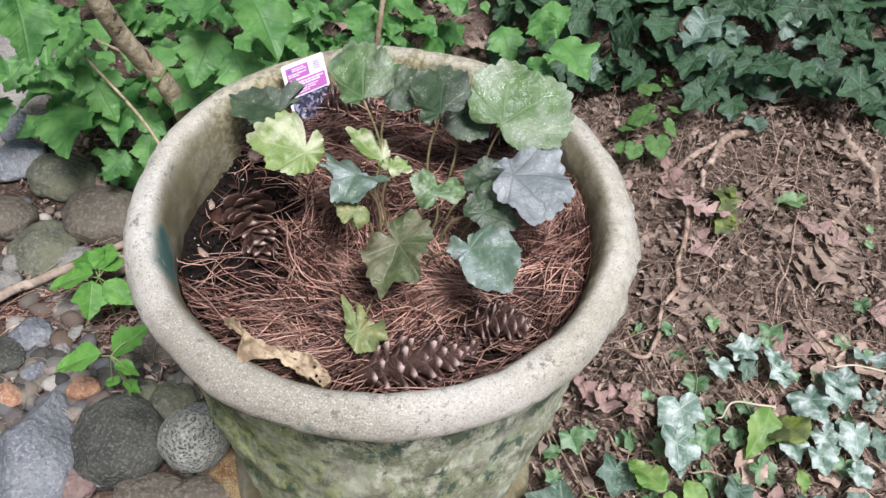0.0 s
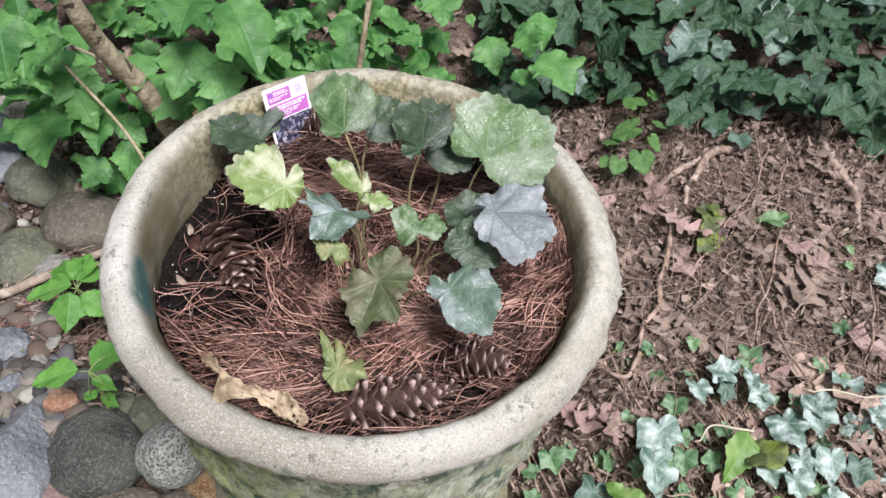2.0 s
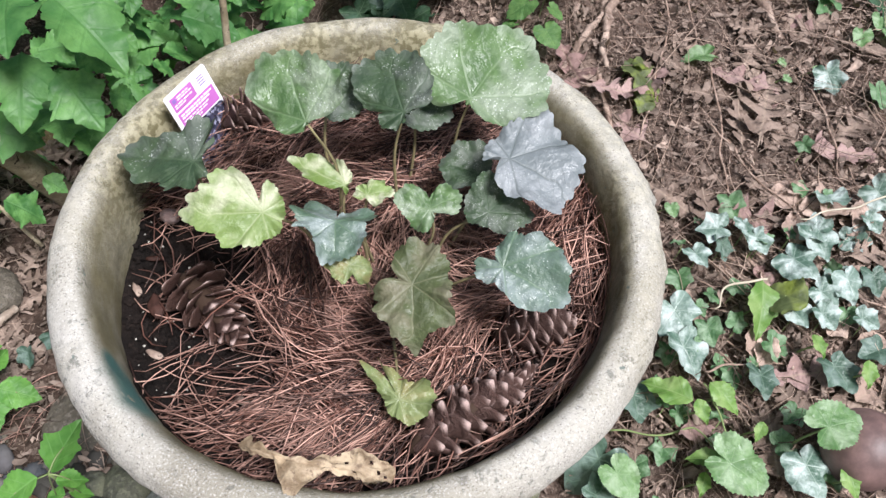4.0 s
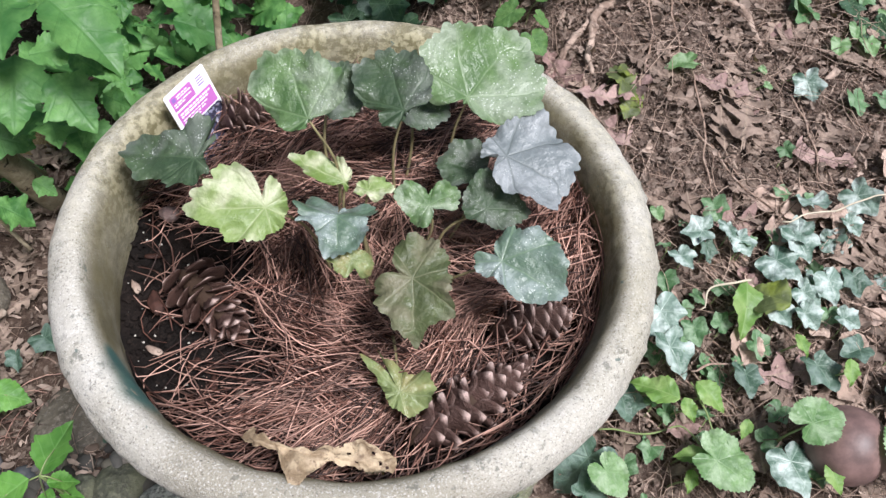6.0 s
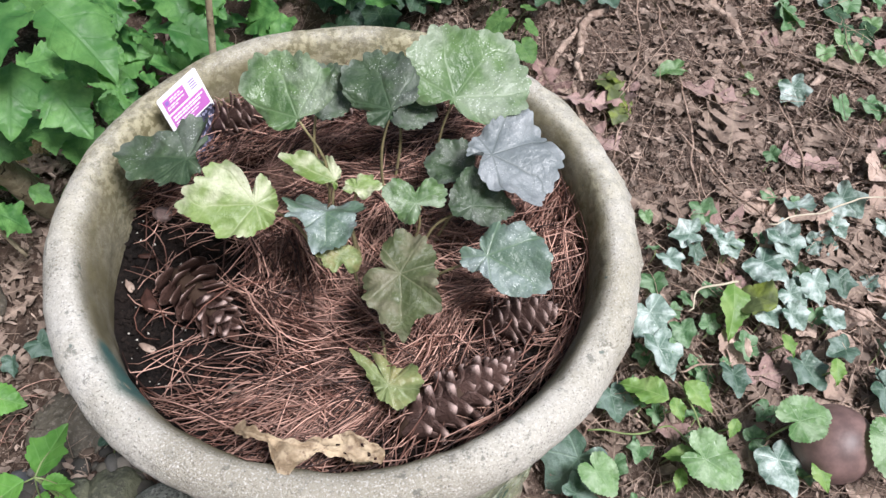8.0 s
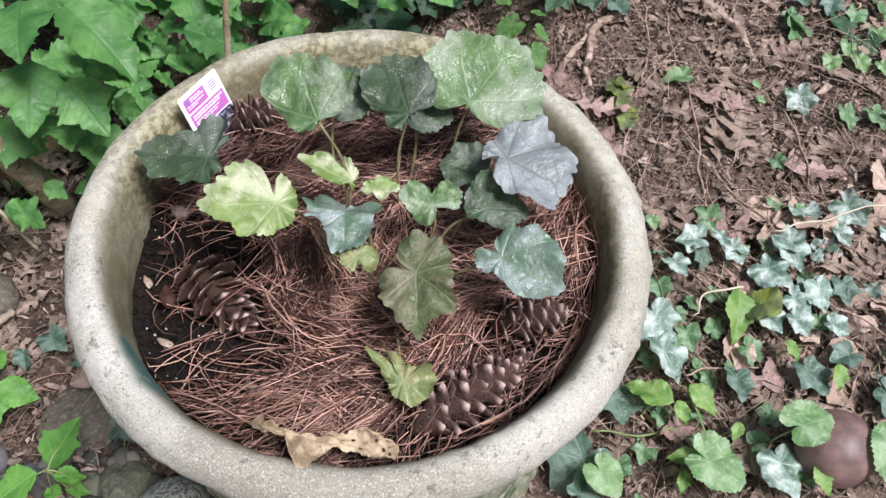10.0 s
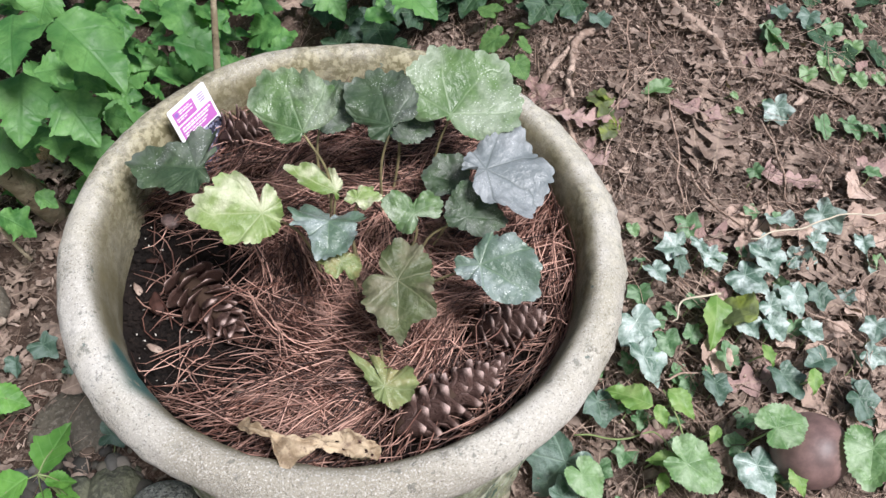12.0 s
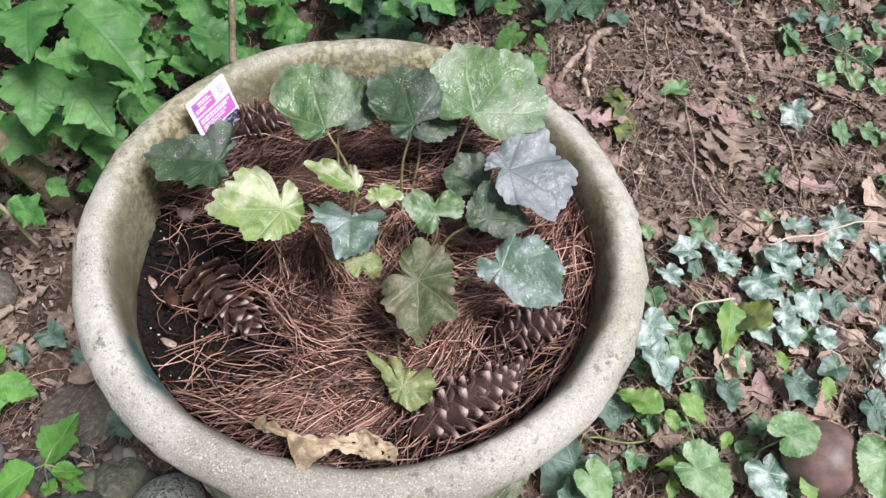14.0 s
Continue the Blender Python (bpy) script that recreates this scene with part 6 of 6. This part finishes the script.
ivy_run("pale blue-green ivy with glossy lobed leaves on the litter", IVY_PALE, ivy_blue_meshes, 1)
ivy_run("grey-green ivy leaves with pale veins creeping over the litter", IVY_COOL, ivy_cool_meshes, 2)
ivy_run("green ivy leaves scattered at the edge of the bare earth", IVY_GREEN, ivy_fresh_meshes, 3)
ivy_run("few dark green ivy leaves on the litter beside the planter", [(-0.345, 0.282, -0.128, 0.027, -60), (-0.382, 0.269, -0.130, 0.02, -100), (-0.319, 0.238, -0.130, 0.018, -20), (-0.282, 0.118, -0.115, 0.03, -10)], ivy_cool_meshes, 9)
r3 = random.Random(31)
for label, count, (x0, x1), (y0, y1), meshes, low, high in (
        ("small green ivy leaves over brown litter", 24, (0.30, 0.62), (-0.10, 0.13), ivy_fresh_meshes, 0.010, 0.018),
        ("small fresh green leaves creeping at the planter's foot", 26, (0.20, 0.46), (-0.26, 0.04), ivy_fresh_meshes, 0.012, 0.024),
        ("tangled ivy with grey-green leaves by the round stone", 14, (0.52, 0.80), (-0.30, 0.02), ivy_blue_meshes, 0.018, 0.030),
        ("green ivy spreading over the bank", 22, (0.84, 1.05), (0.10, 0.48), ivy_meshes, 0.022, 0.034)):
    rows = []
    for k in range(count):
        x, y = r3.uniform(x0, x1), r3.uniform(y0, y1)
        rows.append((x, y, ground_z(x, y) + r3.uniform(0.012, 0.03), r3.uniform(low, high), r3.gauss(-80, 70)))
    ivy_run(label, rows, meshes, count)


def build_ivy_bed():
    """The dense bed up the bank."""
    r2 = random.Random(5)
    spots = []
    tries = 0
    while len(spots) < 1300 and tries < 26000:
        tries += 1
        x, y = r2.uniform(0.16, 1.35), r2.uniform(0.40, 1.25)
        edge = 0.505 - 0.09 * (x - 0.3) + 0.05 * noise.noise(Vector((x * 6, 0, 2)))
        if y < edge + (0.04 if x < 0.35 else 0):
            continue
        if x > 0.9 and y < 0.55 or (0.33 < x < 0.43 and y < 0.55):
            continue
        size = r2.uniform(0.018, 0.034)
        if any((x - a) ** 2 + (y - b) ** 2 < (0.36 * (size + s)) ** 2 for a, b, s in spots):
            continue
        spots.append((x, y, size))
    # the far edges of the bed fray out over the earth
    spots = [(x, y, size) for x, y, size in spots if x < 1.24 + 0.22 * noise.noise(Vector((y * 5, 3, 1))) and y < 1.20 + 0.16 * noise.noise(Vector((x * 5, 7, 4)))]
    spots.sort(key=lambda p: p[1])
    base = (0.6, 0.55, ground_z(0.6, 0.55))
    bed = thing("ivy", "dense dark green ivy covering the bank", "ivy", base, "ivy over the bank")
    back = Matrix.Translation(-Vector(base))
    far_v, far_f, own = [], [], []
    for k, (x, y, size) in enumerate(spots):
        z = ground_z(x, y) + r2.uniform(0.025, 0.10)
        m = flat_pose((x, y, z), size * r2.uniform(1.1, 1.5), r2.gauss(-85, 75), r2.gauss(14, 20), r2.gauss(18, 20))
        mesh = (ivy_cool_meshes if k % 6 == 1 else ivy_meshes)[(k * 7 // 3) % 4]
        if k < 290:
            part("leaf", mesh, bed, back @ m)
        else:
            o = len(far_v)
            far_v += [back @ m @ v.co for v in mesh.vertices]
            own += [v.co.copy() for v in mesh.vertices]
            far_f += [tuple(i + o for i in f.vertices) for f in mesh.polygons]
    mass = mesh_of("leaf_mass", far_v, far_f, ivy_far)
    mass.attributes.new("leaf_place", 'FLOAT_VECTOR', 'POINT').data.foreach_set("vector", [c for v in own for c in v])
    tagged(part("leaf_mass", mass, bed), "dark green ivy leaves farther up the bank", kind="stuff")


ivy_far = leaf_mat("ivy_far", (0.009, 0.031, 0.010), (0.034, 0.084, 0.030), (0.12, 0.185, 0.10), 60, 0.58, 0.10, (0.06, 0.11, 0.065), 0.0, vein_fac=0.45, wide=0.026, joined=True)
build_ivy_bed()


def herb(x, y, z, mesh, size, heading, tilt, roll, label):
    """One leaf standing on its own stalk."""
    base = (x - 0.01, y + 0.012, ground_z(x, y) - 0.004)
    plant = thing("ground_plant", label, "ground plant", base, "herbs among the ivy")
    back = Matrix.Translation(-Vector(base))
    lie = back @ flat_pose((x, y, z), size, heading, tilt, roll)
    leaf = part("leaf", mesh, plant, lie)
    line = smooth_line([base, (x - 0.008, y + 0.008, (z + base[2]) / 2), (x, y, z - 0.001)], 5)
    part("stalk", tube("stalk", [back @ p for p in line], (0.0014, 0.0011), stem_green, 6), leaf, lie.inverted())


for k, (x, y, z, size, heading) in enumerate(HEARTS):
    herb(x, y, z, herb_meshes[k % 3], size * 0.85, heading, rng.gauss(6, 7), rng.gauss(0, 9), "small rounded light green leaf growing through the litter")
for x, y, z, size, heading in OLIVE_LEAVES:
    herb(x, y, z, herb_olive_mesh, size * 1.3, heading, rng.gauss(6, 7), rng.gauss(0, 9), "dull olive-green young leaf beside the bare root")
for k, (x, y, z, size, heading) in enumerate(HERB_BROAD):
    herb(x, y, z, herb_meshes[k % 3], size * 0.82, heading, rng.gauss(6, 5), rng.gauss(0, 6), "broad toothed light green leaf on its stalk over the round stone" if k == 0 else "broad toothed light green leaf on its stalk among ivy")
for k, (x, y, z, size, heading) in enumerate(HERB_BLADES):
    herb(x, y, z, herb_olive_mesh if k == 8 else herb_blades[k % 2], size * 2, heading, rng.gauss(8, 7), rng.gauss(0, 9), "flat olive-yellow leaf lying among the ivy" if k == 8 else "toothed yellow-green blade on its stalk among ivy")
young_meshes = [leaf_mesh("leaf", herb_edge, young_green, s, gap=180, cup=0.1, fold=0.05, ruffle=0.12, around=60) for s in (1, 2)]
sprout([(x, y, z + 0.02, s * 0.78, h) for x, y, z, s, h in YOUNG], "yellow-green young plant with heart-shaped leaves on the earth", young_meshes, True)


# ---- dry leaf hooked over the planter's front rim ----
def build_rim_leaf():
    """A torn, curled leaf along the inner edge, one lobe draped over the rim."""
    verts, faces = [], []
    line = smooth_line([(-0.128, -0.128, 0.322), (-0.114, -0.143, 0.334), (-0.094, -0.160, 0.337), (-0.070, -0.170, 0.330), (-0.052, -0.178, 0.326), (-0.036, -0.181, 0.320)], 8)
    rows, cols = len(line), 11
    for i, p in enumerate(line):
        u = i / (rows - 1)
        out = Vector((p.x, p.y, 0)).normalized()
        inner = 0.002 + 0.009 * abs(noise.noise(Vector((u * 9, 1, 4)))) + 0.014 * max(0.0, 1 - abs(u - 0.72) / 0.25)
        outer = 0.002 + 0.010 * abs(noise.noise(Vector((u * 11, 5, 2)))) + 0.024 * max(0.0, 1 - abs(u - 0.40) / 0.13) ** 1.2 + 0.006 * max(0.0, 1 - abs(u - 0.8) / 0.2)
        for j in range(cols):
            s = j / (cols - 1) * 2 - 1
            d = s * outer if s > 0 else s * inner
            q = p + out * d
            reach = math.hypot(q.x, q.y)
            rest = 0.3445 - 60 * max(0.0, reach - 0.2125) ** 2 - 40 * max(0.0, 0.2085 - reach) ** 2
            q.z = max(q.z + 0.012 * noise.noise(Vector((u * 9, s * 2.6, 1))) - 0.35 * abs(d) * (s < 0), rest if reach > 0.195 else q.z)
            verts.append(q)
    for i in range(rows - 1):
        for j in range(cols - 1):
            if (i * 7 + j * 3) % 23 == 0 and i > 20:
                continue
            a = i * cols + j
            faces.append((a, a + 1, a + cols + 1, a + cols))
    first = Vector((-0.094, -0.165, 0.33))
    ob = new("dead_leaf", mesh_of("dead_leaf", [v - first for v in verts], faces, leaf_tan_small))
    ob.location = first
    tagged(ob, "torn tan dead leaf draped over the planter's rim", "fallen leaf")


n = Nodes("leaf_tan_small", 0.55, 0.35)
tone = n.mix(n.span(n.noise(55, 4, 0.6), 0.36, 0.62), (0.21, 0.15, 0.09), (0.45, 0.355, 0.235))
tone = n.mix(n.span(n.noise(150, 4, 0.7), 0.54, 0.64, 0.0, 0.7), tone, (0.11, 0.07, 0.045))
n.bump(n.noise(160, 4), 0.6, 0.004)
leaf_tan_small = n.done(tone, 0.1)
build_rim_leaf()
bud = new("fallen_bud", stone_mesh("fallen_bud", stone_pink, 9, (0.008, 0.007, 0.007), 0, 1.0, 3))
bud.location = (-0.135, 0.085, 0.304)
tagged(bud, "dry pinkish bud lying at the planter's inner wall", "bud")
for k, (x, y, turn) in enumerate(((-0.176, -0.012, 40), (-0.150, -0.040, -60), (-0.178, 0.050, 10), (-0.158, 0.072, 80), (-0.120, -0.082, 25), (-0.140, -0.062, -20))):
    scrap = new("bark_scrap", stone_mesh("bark_scrap", bark_red if k % 2 else root_bark, 20 + k, (0.0035, 0.008, 0.0018), 0.45, 2.6, 2))
    scrap.matrix_world = pose(x, y, bed_z(x, y) + 0.003, 8, 5, turn)
    tagged(scrap, "small dull brown scrap of bark on the potting soil", "bark scrap")
scrap = new("bark_scrap", stone_mesh("bark_scrap", bark_red, 14, (0.006, 0.012, 0.0022), 0.45, 2.6, 3))
scrap.location = (-0.165, 0.018, 0.288)
tagged(scrap, "reddish-brown scrap of bark on the potting soil", "bark scrap")
